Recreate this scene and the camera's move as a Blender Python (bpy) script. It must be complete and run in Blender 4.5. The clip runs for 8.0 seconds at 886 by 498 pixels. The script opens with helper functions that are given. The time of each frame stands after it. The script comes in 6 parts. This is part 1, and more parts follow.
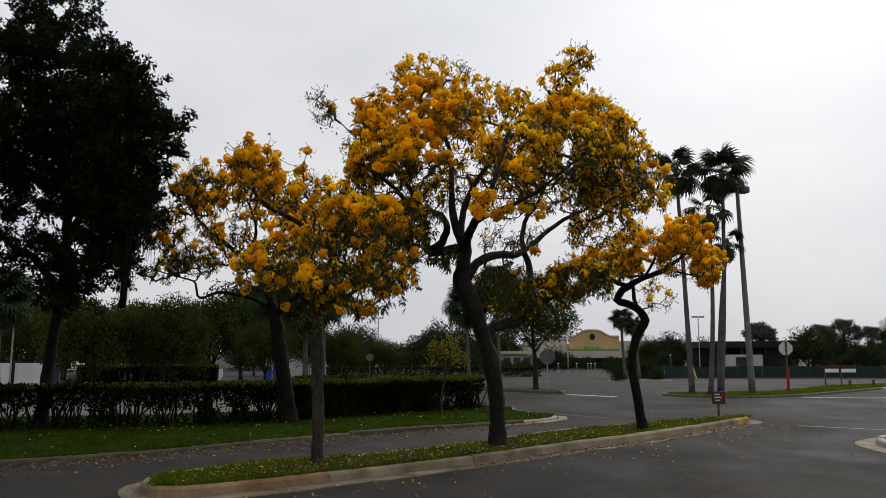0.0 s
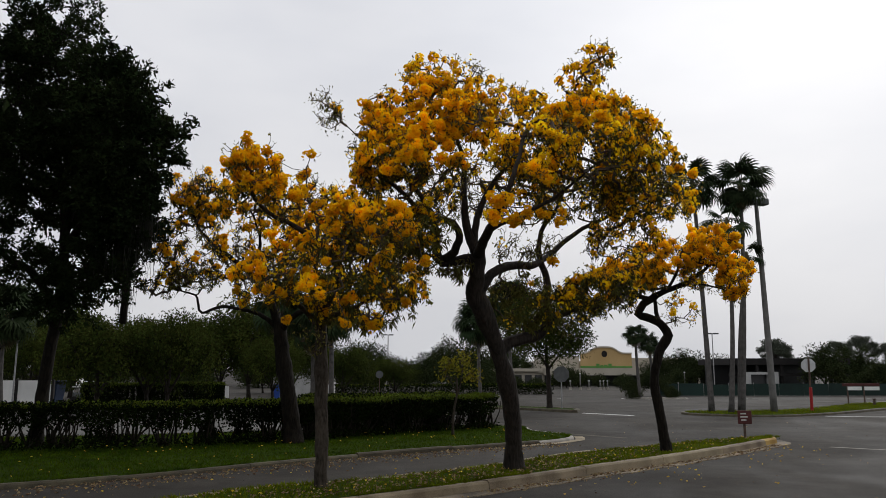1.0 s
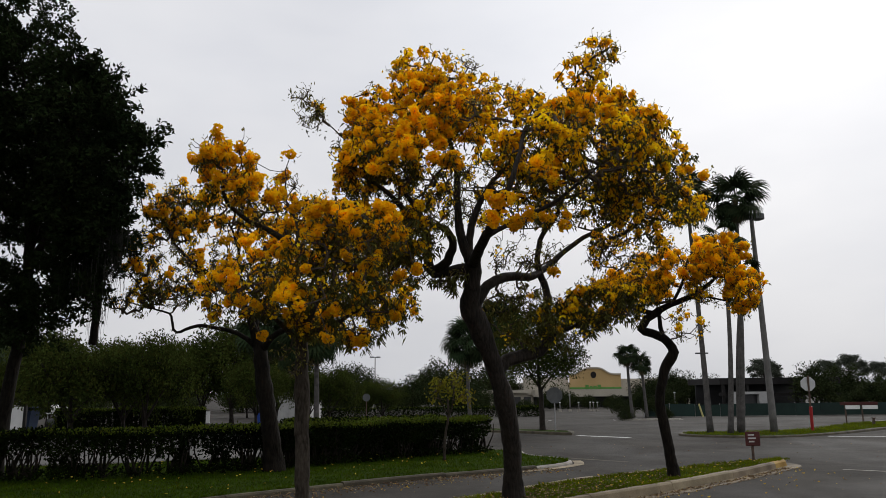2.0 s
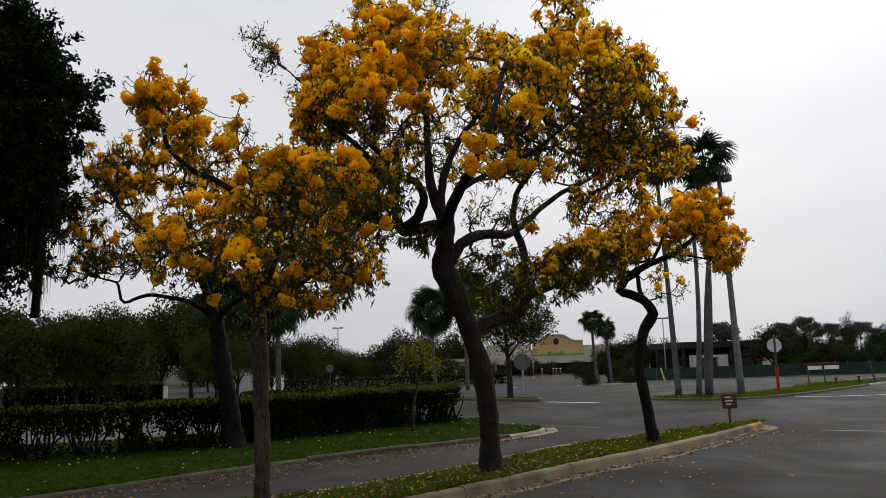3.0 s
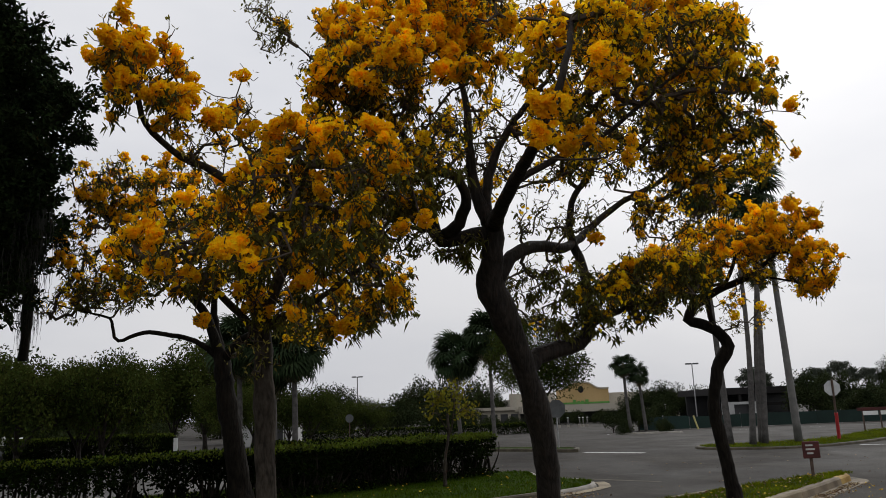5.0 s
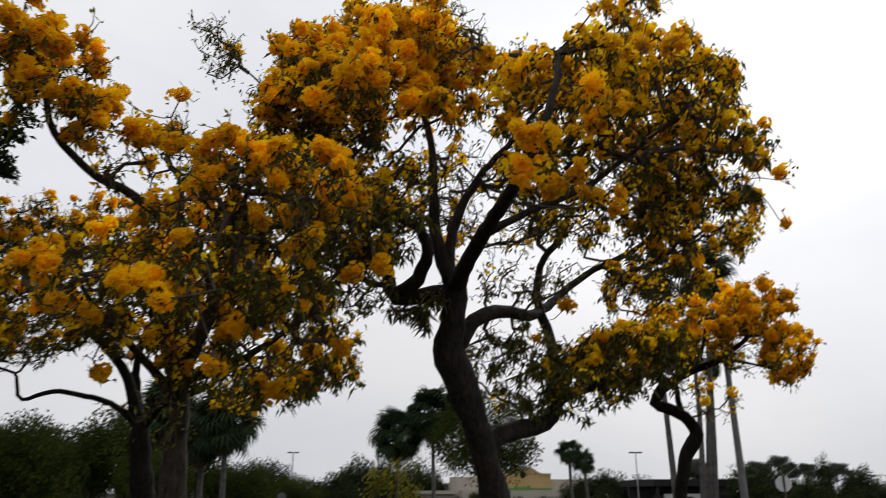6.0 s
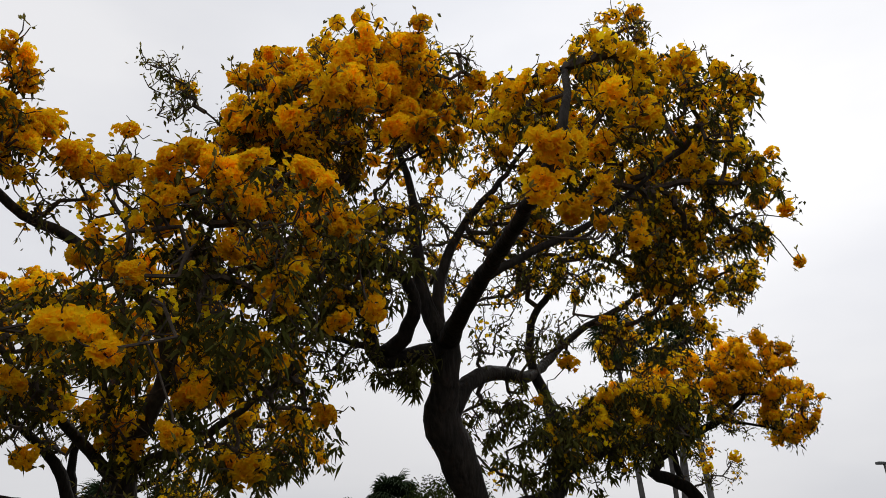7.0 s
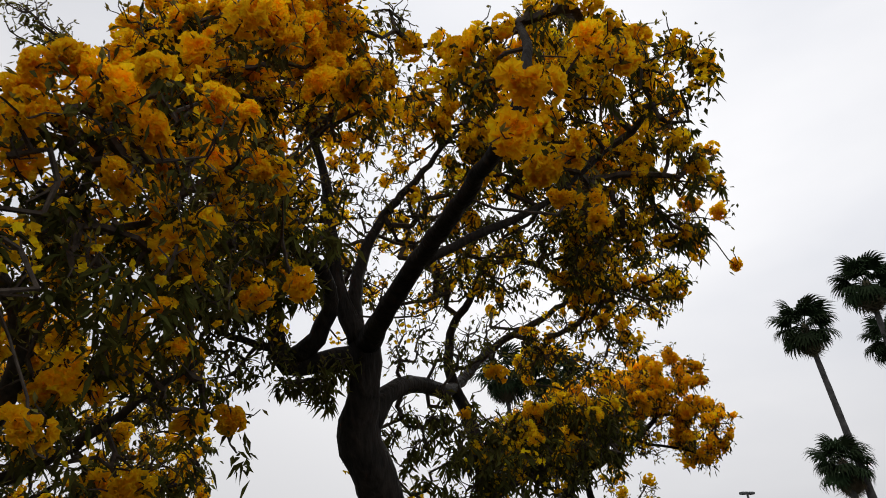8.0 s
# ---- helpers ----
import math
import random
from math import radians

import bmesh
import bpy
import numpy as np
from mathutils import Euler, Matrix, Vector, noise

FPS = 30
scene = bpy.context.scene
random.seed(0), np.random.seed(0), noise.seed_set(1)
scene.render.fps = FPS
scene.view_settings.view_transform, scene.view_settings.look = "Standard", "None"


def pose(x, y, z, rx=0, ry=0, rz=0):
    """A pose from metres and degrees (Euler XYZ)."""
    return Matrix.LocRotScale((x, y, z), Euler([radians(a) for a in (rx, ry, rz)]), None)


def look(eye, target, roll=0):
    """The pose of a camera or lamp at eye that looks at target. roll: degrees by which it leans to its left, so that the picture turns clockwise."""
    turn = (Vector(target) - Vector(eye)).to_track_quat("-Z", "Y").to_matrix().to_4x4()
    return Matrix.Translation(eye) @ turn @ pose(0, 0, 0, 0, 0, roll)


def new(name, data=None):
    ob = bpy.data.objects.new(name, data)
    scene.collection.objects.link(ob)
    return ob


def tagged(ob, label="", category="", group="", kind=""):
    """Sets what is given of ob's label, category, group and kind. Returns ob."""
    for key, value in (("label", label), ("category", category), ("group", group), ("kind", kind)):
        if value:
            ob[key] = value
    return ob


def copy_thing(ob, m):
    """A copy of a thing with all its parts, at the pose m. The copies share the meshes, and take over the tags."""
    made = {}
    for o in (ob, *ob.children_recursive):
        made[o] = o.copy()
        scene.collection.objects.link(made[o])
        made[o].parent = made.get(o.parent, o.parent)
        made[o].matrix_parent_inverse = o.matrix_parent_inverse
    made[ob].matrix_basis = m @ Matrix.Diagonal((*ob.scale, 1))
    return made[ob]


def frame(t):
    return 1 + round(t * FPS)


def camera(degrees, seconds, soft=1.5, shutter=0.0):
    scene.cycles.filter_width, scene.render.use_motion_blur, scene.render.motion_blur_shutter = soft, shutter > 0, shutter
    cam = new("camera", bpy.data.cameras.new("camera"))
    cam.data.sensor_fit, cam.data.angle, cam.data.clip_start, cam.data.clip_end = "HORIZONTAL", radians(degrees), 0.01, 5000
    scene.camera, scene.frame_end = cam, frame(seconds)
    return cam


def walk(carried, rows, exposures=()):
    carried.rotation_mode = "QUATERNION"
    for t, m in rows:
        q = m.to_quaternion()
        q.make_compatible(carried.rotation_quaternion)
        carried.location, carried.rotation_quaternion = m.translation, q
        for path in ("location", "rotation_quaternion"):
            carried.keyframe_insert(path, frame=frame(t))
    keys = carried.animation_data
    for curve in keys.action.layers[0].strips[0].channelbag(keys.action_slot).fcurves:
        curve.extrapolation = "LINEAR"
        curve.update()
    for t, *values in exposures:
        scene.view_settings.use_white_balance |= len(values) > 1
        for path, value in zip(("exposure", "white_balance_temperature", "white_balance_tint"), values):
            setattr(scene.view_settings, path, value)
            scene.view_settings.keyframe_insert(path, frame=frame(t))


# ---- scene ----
cam = camera(60.2, 8.0, soft=0.75, shutter=0.18)
PATH = [
    (0, (0.014, -0.159, 1.935), (0.01, 1.823, 2.201), -0.0),
    (0.5, (-0.013, 0.15, 1.9), (-0.008, 2.139, 2.116), -0.2),
    (1, (-0.027, 0.681, 1.927), (-0.057, 2.657, 2.237), -0.0),
    (1.2, (-0.03, 0.91, 1.942), (-0.025, 2.885, 2.257), 0.5),
    (2.3, (-0.154, 2.022, 1.879), (-0.133, 3.986, 2.256), -1.2),
    (2.5, (-0.162, 2.201, 1.877), (-0.101, 4.174, 2.201), -1.4),
    (3, (-0.254, 2.734, 1.859), (-0.149, 4.71, 2.147), -1.7),
    (3.5, (-0.322, 3.276, 1.83), (-0.295, 5.245, 2.181), -3.7),
    (4, (-0.385, 3.768, 1.823), (-0.2, 5.716, 2.236), -2.8),
    (4.5, (-0.4, 4.285, 1.783), (-0.247, 6.247, 2.141), -3.6),
    (4.7, (-0.433, 4.518, 1.764), (-0.332, 6.478, 2.149), -3.4),
    (5.8, (-0.597, 5.652, 1.75), (-0.525, 7.582, 2.269), -0.4),
    (6, (-0.543, 5.885, 1.796), (-0.349, 7.781, 2.402), -0.1),
    (6.5, (-0.693, 6.391, 1.843), (-0.333, 8.217, 2.575), -1.8),
    (7, (-0.805, 6.885, 1.817), (-0.481, 8.687, 2.622), -3.7),
    (7.5, (-0.909, 7.406, 1.83), (-0.432, 9.138, 2.708), -3.5),
    (8, (-0.982, 7.891, 1.83), (-0.356, 9.579, 2.7), -6.8),
]
walk(cam, [(t, look(eye, target, roll)) for t, eye, target, roll in PATH],
     [(0.0, 0.02), (3.0, 0.02), (4.5, -0.02), (5.8, 0.08), (6.5, 0.12), (7.0, 0.0), (7.5, 0.02), (8.0, -0.04)])

# ---------------------------------------------------------------- world, sun
SUN_DIR = Vector((0.46, 0.70, 0.54)).normalized()
world = bpy.data.worlds.new("overcast_sky")
scene.world = world
world.use_nodes = True
wn, wl = world.node_tree.nodes, world.node_tree.links
wn.clear()
w_out = wn.new("ShaderNodeOutputWorld")
w_bg = wn.new("ShaderNodeBackground")
w_sky = wn.new("ShaderNodeTexSky")
w_sky.sky_type = "NISHITA"
w_sky.sun_disc = False
w_sky.sun_elevation = math.asin(SUN_DIR.z)
w_sky.sun_rotation = math.atan2(SUN_DIR.x, SUN_DIR.y)
w_sky.dust_density = 4.0
w_scale = wn.new("ShaderNodeMixRGB")
w_scale.blend_type = "MULTIPLY"
w_scale.inputs[0].default_value = 1.0
w_scale.inputs[2].default_value = (0.045, 0.045, 0.045, 1)
w_co = wn.new("ShaderNodeTexCoord")
w_map = wn.new("ShaderNodeMapping")
w_map.inputs["Scale"].default_value = (1.2, 1.2, 3.2)
w_noise = wn.new("ShaderNodeTexNoise")
w_noise.inputs["Scale"].default_value = 1.1
w_noise.inputs["Detail"].default_value = 5.0
w_noise.inputs["Roughness"].default_value = 0.5
w_ramp = wn.new("ShaderNodeValToRGB")
w_ramp.color_ramp.elements[0].position = 0.37
w_ramp.color_ramp.elements[0].color = (0.65, 0.668, 0.725, 1)
w_ramp.color_ramp.elements[1].position = 0.64
w_ramp.color_ramp.elements[1].color = (0.835, 0.835, 0.86, 1)
w_dot = wn.new("ShaderNodeVectorMath")
w_dot.operation = "DOT_PRODUCT"
w_dot.inputs[1].default_value = SUN_DIR
w_glow = wn.new("ShaderNodeMapRange")
w_glow.interpolation_type = "SMOOTHSTEP"
w_glow.inputs["From Min"].default_value = 0.78
w_glow.inputs["From Max"].default_value = 1.0
w_glow.inputs["To Min"].default_value = 0.0
w_glow.inputs["To Max"].default_value = 0.20
w_add = wn.new("ShaderNodeMixRGB")
w_add.blend_type = "ADD"
w_add.inputs[0].default_value = 1.0
w_mix = wn.new("ShaderNodeMixRGB")
w_mix.inputs[0].default_value = 0.985
wl.new(w_sky.outputs[0], w_scale.inputs[1])
wl.new(w_co.outputs["Generated"], w_map.inputs[0])
wl.new(w_map.outputs[0], w_noise.inputs["Vector"])
wl.new(w_noise.outputs[0], w_ramp.inputs[0])
wl.new(w_co.outputs["Generated"], w_dot.inputs[0])
wl.new(w_dot.outputs["Value"], w_glow.inputs["Value"])
wl.new(w_ramp.outputs[0], w_add.inputs[1])
wl.new(w_glow.outputs[0], w_add.inputs[2])
wl.new(w_scale.outputs[0], w_mix.inputs[1])
wl.new(w_add.outputs[0], w_mix.inputs[2])
w_sep = wn.new("ShaderNodeSeparateXYZ")
w_elev = wn.new("ShaderNodeMapRange")
w_elev.inputs["From Min"].default_value = -0.02
w_elev.inputs["From Max"].default_value = 0.38
w_elev.inputs["To Min"].default_value = 0.77
w_elev.inputs["To Max"].default_value = 1.0
w_grade = wn.new("ShaderNodeMixRGB")
w_grade.blend_type = "MULTIPLY"
w_grade.inputs[0].default_value = 1.0
wl.new(w_co.outputs["Generated"], w_sep.inputs[0])
wl.new(w_sep.outputs["Z"], w_elev.inputs["Value"])
wl.new(w_mix.outputs[0], w_grade.inputs[1])
wl.new(w_elev.outputs[0], w_grade.inputs[2])
wl.new(w_grade.outputs[0], w_bg.inputs[0])
wl.new(w_bg.outputs[0], w_out.inputs[0])
w_bg.inputs[1].default_value = 1.0

sun_data = bpy.data.lights.new("sun", "SUN")
sun_data.energy = 1.5
sun_data.angle = radians(40)
sun_data.color = (1.0, 0.985, 0.96)
sun = new("sun", sun_data)
sun.matrix_world = look(SUN_DIR * 60, (0, 0, 0))

# ---------------------------------------------------------------- materials


def material(name, dark, light, scale=8.0, rough=0.8, fine=60.0, bump=0.3, depth=0.01, translucent=0.0, vary=0.0, specular=0.3, island=False, metal=0.0, rough_to=None, stretch=None, grain_only=False):
    """Two scales of noise between two colours, with fine relief; vary: change from piece to piece."""
    m = bpy.data.materials.new(name)
    m.use_nodes = True
    n, l = m.node_tree.nodes, m.node_tree.links
    b = n["Principled BSDF"]
    out = n["Material Output"]
    co = n.new("ShaderNodeTexCoord")
    big = n.new("ShaderNodeTexNoise")
    big.inputs["Scale"].default_value = scale
    big.inputs["Detail"].default_value = 6.0
    small = n.new("ShaderNodeTexNoise")
    small.inputs["Scale"].default_value = fine
    small.inputs["Detail"].default_value = 3.0
    mixed = n.new("ShaderNodeMath")
    mixed.operation = "MULTIPLY_ADD"
    mixed.inputs[1].default_value = 0.5 if stretch else 0.65
    half = n.new("ShaderNodeMath")
    half.operation = "MULTIPLY"
    half.inputs[1].default_value = 0.5 if stretch else 0.35
    ramp = n.new("ShaderNodeValToRGB")
    ramp.color_ramp.elements[0].position = 0.36
    ramp.color_ramp.elements[0].color = (*dark, 1)
    ramp.color_ramp.elements[1].position = 0.64
    ramp.color_ramp.elements[1].color = (*light, 1)
    place = co.outputs["Object"]
    if stretch:
        mp = n.new("ShaderNodeMapping")
        mp.inputs["Scale"].default_value = stretch
        l.new(place, mp.inputs[0])
        l.new(place, big.inputs["Vector"])
        l.new(mp.outputs[0], small.inputs["Vector"])
    else:
        l.new(place, big.inputs["Vector"])
        l.new(place, small.inputs["Vector"])
    l.new(small.outputs[0], half.inputs[0])
    l.new(big.outputs[0], mixed.inputs[0])
    l.new(half.outputs[0], mixed.inputs[2])
    l.new(mixed.outputs[0], ramp.inputs[0])
    colour = ramp.outputs[0]
    if vary:
        hsv = n.new("ShaderNodeHueSaturation")
        spread = n.new("ShaderNodeMapRange")
        spread.inputs["To Min"].default_value = 1.0 - vary
        spread.inputs["To Max"].default_value = 1.0 + vary
        tone = n.new("ShaderNodeMapRange")
        tone.inputs["To Min"].default_value = 0.5 - vary * 0.06
        tone.inputs["To Max"].default_value = 0.5 + vary * 0.06
        if island:
            src = n.new("ShaderNodeNewGeometry").outputs["Random Per Island"]
        else:
            src = n.new("ShaderNodeObjectInfo").outputs["Random"]
        l.new(src, spread.inputs["Value"])
        l.new(src, tone.inputs["Value"])
        l.new(spread.outputs[0], hsv.inputs["Value"])
        l.new(tone.outputs[0], hsv.inputs["Hue"])
        l.new(colour, hsv.inputs["Color"])
        colour = hsv.outputs[0]
    l.new(colour, b.inputs["Base Color"])
    b.inputs["Roughness"].default_value = rough
    b.inputs["Metallic"].default_value = metal
    b.inputs["Specular IOR Level"].default_value = specular
    if rough_to is not None:
        span = n.new("ShaderNodeMapRange")
        span.inputs["From Min"].default_value = 0.35
        span.inputs["From Max"].default_value = 0.65
        span.inputs["To Min"].default_value = rough
        span.inputs["To Max"].default_value = rough_to
        l.new(big.outputs[0], span.inputs["Value"])
        l.new(span.outputs[0], b.inputs["Roughness"])
    if bump:
        bp = n.new("ShaderNodeBump")
        bp.inputs["Strength"].default_value = bump
        bp.inputs["Distance"].default_value = depth
        l.new(small.outputs[0] if grain_only else mixed.outputs[0], bp.inputs["Height"])
        l.new(bp.outputs[0], b.inputs["Normal"])
    if translucent:
        tr = n.new("ShaderNodeBsdfTranslucent")
        mx = n.new("ShaderNodeMixShader")
        mx.inputs[0].default_value = translucent
        l.new(colour, tr.inputs["Color"])
        l.new(b.outputs[0], mx.inputs[1])
        l.new(tr.outputs[0], mx.inputs[2])
        l.new(mx.outputs[0], out.inputs["Surface"])
    return m


def asphalt(name):
    """Damp asphalt: fine stones, broad worn patches, and streaks along the drive that are still wet and smoother."""
    m = bpy.data.materials.new(name)
    m.use_nodes = True
    n, l = m.node_tree.nodes, m.node_tree.links
    b = n["Principled BSDF"]
    co = n.new("ShaderNodeTexCoord")

    def cloud(scale, detail, stretch=None, turn=0.0, twist=0.0):
        t = n.new("ShaderNodeTexNoise")
        t.inputs["Scale"].default_value = scale
        t.inputs["Detail"].default_value = detail
        t.inputs["Distortion"].default_value = twist
        if stretch:
            mp = n.new("ShaderNodeMapping")
            mp.inputs["Scale"].default_value = stretch
            mp.inputs["Rotation"].default_value = (0, 0, turn)
            l.new(co.outputs["Object"], mp.inputs[0])
            l.new(mp.outputs[0], t.inputs["Vector"])
        else:
            l.new(co.outputs["Object"], t.inputs["Vector"])
        return t.outputs[0]

    def spread(src, a, b2, lo, hi):
        r = n.new("ShaderNodeMapRange")
        r.inputs["From Min"].default_value = a
        r.inputs["From Max"].default_value = b2
        r.inputs["To Min"].default_value = lo
        r.inputs["To Max"].default_value = hi
        l.new(src, r.inputs["Value"])
        return r.outputs[0]

    def times(a, b2):
        k = n.new("ShaderNodeMath")
        k.operation = "MULTIPLY"
        l.new(a, k.inputs[0])
        l.new(b2, k.inputs[1])
        return k.outputs[0]

    grain = cloud(95.0, 3.0)
    worn = cloud(0.42, 8.0, twist=0.6)
    spots = cloud(2.6, 5.0)
    streak = cloud(0.42, 7.0, (0.8, 0.55, 1.0), 0.55, 1.2)
    tone = times(times(spread(grain, 0.3, 0.7, 0.6, 1.4), spread(worn, 0.3, 0.7, 0.72, 1.28)), times(spread(spots, 0.3, 0.7, 0.86, 1.14), spread(streak, 0.36, 0.64, 1.14, 0.86)))
    mix = n.new("ShaderNodeMixRGB")
    mix.blend_type = "MULTIPLY"
    mix.inputs[0].default_value = 1.0
    mix.inputs[1].default_value = (0.0415, 0.0378, 0.0330, 1)
    l.new(tone, mix.inputs[2])
    l.new(mix.outputs[0], b.inputs["Base Color"])
    l.new(spread(streak, 0.40, 0.70, 0.86, 0.72), b.inputs["Roughness"])
    l.new(spread(streak, 0.40, 0.70, 0.035, 0.075), b.inputs["Specular IOR Level"])
    bp = n.new("ShaderNodeBump")
    bp.inputs["Strength"].default_value = 0.6
    bp.inputs["Distance"].default_value = 0.006
    l.new(grain, bp.inputs["Height"])
    l.new(bp.outputs[0], b.inputs["Normal"])
    return m


ASPHALT = asphalt("worn_damp_asphalt")
GUTTER = material("dirty_gutter_concrete", (0.045, 0.037, 0.026), (0.27, 0.215, 0.14), 1.3, 0.85, 30, 0.4, 0.006)
CONCRETE = material("tan_kerb_concrete", (0.11, 0.084, 0.052), (0.29, 0.235, 0.155), 1.6, 0.85, 70, 0.35, 0.006, vary=0.12)
KERB_PALE = material("grey_kerb_concrete", (0.22, 0.20, 0.17), (0.38, 0.36, 0.31), 3.0, 0.85, 70, 0.35, 0.006, vary=0.1)
KERB_OCHRE = material("faded_ochre_kerb", (0.22, 0.125, 0.025), (0.42, 0.285, 0.08), 2.2, 0.85, 60, 0.35, 0.006)
KERB_OLD = material("mossy_kerb_concrete", (0.035, 0.03, 0.02), (0.10, 0.085, 0.055), 3.0, 0.9, 50, 0.4, 0.008, vary=0.15)
PAVING = material("pale_worn_concrete", (0.075, 0.074, 0.070), (0.135, 0.132, 0.124), 0.5, 0.9, 30, 0.2, 0.006, specular=0.08)
RUST = material("rust_stained_concrete", (0.13, 0.052, 0.015), (0.30, 0.22, 0.13), 1.5, 0.85, 60, 0.35, 0.006)
SOIL = material("dark_soil_and_thatch", (0.014, 0.026, 0.002), (0.030, 0.052, 0.004), 2.0, 0.95, 50, 0.5, 0.02, specular=0.02)
GRASS_DRY = material("dry_strip_grass", (0.055, 0.070, 0.004), (0.15, 0.18, 0.008), 1.2, 0.95, 8, 0.0, translucent=0.3, vary=0.3, island=True, specular=0.02)
GRASS = material("lawn_grass", (0.019, 0.041, 0.002), (0.068, 0.104, 0.004), 1.2, 0.95, 8, 0.0, translucent=0.3, vary=0.35, island=True, specular=0.02)
BARK = material("grey_brown_bark", (0.009, 0.007, 0.0055), (0.034, 0.027, 0.021), 5.0, 0.75, 26, 1.0, 0.06, specular=0.18, stretch=(1, 1, 0.22))
# Darker than BARK, for the oak, two trumpet trees and fine twigs.
BARK_DARK = material("dark_bark", (0.005, 0.0042, 0.0034), (0.020, 0.0165, 0.0125), 5.0, 0.92, 26, 1.0, 0.05, specular=0.1, stretch=(1, 1, 0.22))
BARK_PALE = material("pale_grey_bark", (0.018, 0.0145, 0.011), (0.074, 0.061, 0.047), 6.0, 0.92, 32, 1.0, 0.04, specular=0.12, stretch=(1, 1, 0.3))
TWIG = material("twig_bark", (0.036, 0.027, 0.020), (0.105, 0.082, 0.062), 12.0, 0.9, 60, 0.0, specular=0.15)
LEAF = material("trumpet_tree_leaf", (0.042, 0.046, 0.010), (0.125, 0.115, 0.027), 1.4, 0.75, 12, 0.0, translucent=0.30, vary=0.4, island=True, specular=0.06)
POD = material("pale_bud_and_seed_pod", (0.14, 0.13, 0.03), (0.30, 0.25, 0.06), 2.0, 0.85, 14, 0.0, translucent=0.35, vary=0.3, island=True, specular=0.05)
PETAL = material("golden_trumpet_petal", (0.98, 0.525, 0.005), (0.99, 0.745, 0.016), 2.5, 0.65, 14, 0.0, translucent=0.6, vary=0.16, specular=0.02)
BLOSSOM = material("yellow_blossom_petal", (0.97, 0.56, 0.006), (0.98, 0.77, 0.02), 2.5, 0.65, 14, 0.0, translucent=0.58, vary=0.25, island=True, specular=0.02)
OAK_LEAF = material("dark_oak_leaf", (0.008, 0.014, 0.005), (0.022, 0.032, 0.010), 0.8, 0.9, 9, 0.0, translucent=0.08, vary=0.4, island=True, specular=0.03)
FAR_LEAF = material("far_tree_leaf", (0.014, 0.021, 0.008), (0.044, 0.054, 0.020), 0.25, 0.9, 3, 0.0, translucent=0.1, vary=0.4, island=True, specular=0.02)
PINE_LEAF = material("pale_pine_needles", (0.045, 0.055, 0.040), (0.085, 0.095, 0.070), 0.4, 0.85, 4, 0.0, translucent=0.15, vary=0.25, island=True, specular=0.05)
TREE_LEAF = material("broad_tree_leaf", (0.018, 0.028, 0.006), (0.066, 0.080, 0.016), 0.5, 0.9, 6, 0.0, translucent=0.12, vary=0.4, island=True, specular=0.02)
YOUNG_LEAF = material("yellow_green_leaf", (0.10, 0.105, 0.010), (0.22, 0.19, 0.02), 1.5, 0.85, 9, 0.0, translucent=0.35, vary=0.35, island=True, specular=0.03)
HEDGE_TOP_LEAF = material("hedge_top_leaf", (0.036, 0.054, 0.005), (0.095, 0.123, 0.010), 1.1, 0.8, 9, 0.0, translucent=0.25, vary=0.35, island=True, specular=0.08)
# Near-black: the shade inside the hedge is put into this leaf colour.
HEDGE_LEAF_SHADED = material("shaded_hedge_leaf", (0.0024, 0.0048, 0.0006), (0.0100, 0.0172, 0.0018), 0.8, 0.85, 9, 0.0, translucent=0.06, vary=0.45, island=True, specular=0.04)
HEDGE_STEM = material("bare_hedge_stem", (0.010, 0.008, 0.006), (0.034, 0.028, 0.021), 9.0, 0.9, 40, 0.3, 0.004, specular=0.1)
MOSS = material("hanging_moss", (0.012, 0.013, 0.010), (0.034, 0.035, 0.027), 3.0, 0.95, 20, 0.0, translucent=0.2)
FROND = material("palm_frond", (0.016, 0.028, 0.012), (0.042, 0.062, 0.026), 1.2, 0.8, 10, 0.0, translucent=0.12, vary=0.3, specular=0.06)
DRY_FROND = material("dry_palm_frond", (0.09, 0.075, 0.04), (0.17, 0.14, 0.08), 1.2, 0.8, 10, 0.0, translucent=0.15, vary=0.3)
PALM_BARK = material("ringed_palm_trunk", (0.045, 0.042, 0.040), (0.115, 0.108, 0.100), 5.0, 0.9, 40, 0.6, 0.02)
LITTER = material("fallen_dry_leaf", (0.08, 0.05, 0.03), (0.36, 0.26, 0.15), 6.0, 0.9, 20, 0.0, translucent=0.15, vary=0.45, island=True, specular=0.05)
PETAL_FALLEN = material("fallen_yellow_petal", (0.60, 0.36, 0.02), (0.75, 0.55, 0.08), 6.0, 0.7, 20, 0.0, translucent=0.25, vary=0.3, island=True)
POLE_GREY = material("weathered_grey_pole", (0.09, 0.087, 0.082), (0.17, 0.165, 0.155), 2.5, 0.7, 40, 0.2, 0.003)
METAL = material("galvanised_steel", (0.30, 0.30, 0.30), (0.42, 0.42, 0.42), 6.0, 0.45, 60, 0.1, 0.002, metal=0.7)
SIGN_BACK = material("dull_aluminium_sign_back", (0.42, 0.43, 0.43), (0.56, 0.57, 0.57), 3.0, 0.5, 30, 0.05, 0.002, metal=0.2)
# A much darker grey than SIGN_BACK.
SIGN_DIM = material("dark_grey_sign_back", (0.07, 0.075, 0.075), (0.12, 0.125, 0.125), 3.0, 0.6, 30, 0.05, 0.002, metal=0.2)
POST_BROWN = material("rusty_steel_post", (0.05, 0.035, 0.028), (0.12, 0.08, 0.06), 8.0, 0.8, 50, 0.3, 0.003)
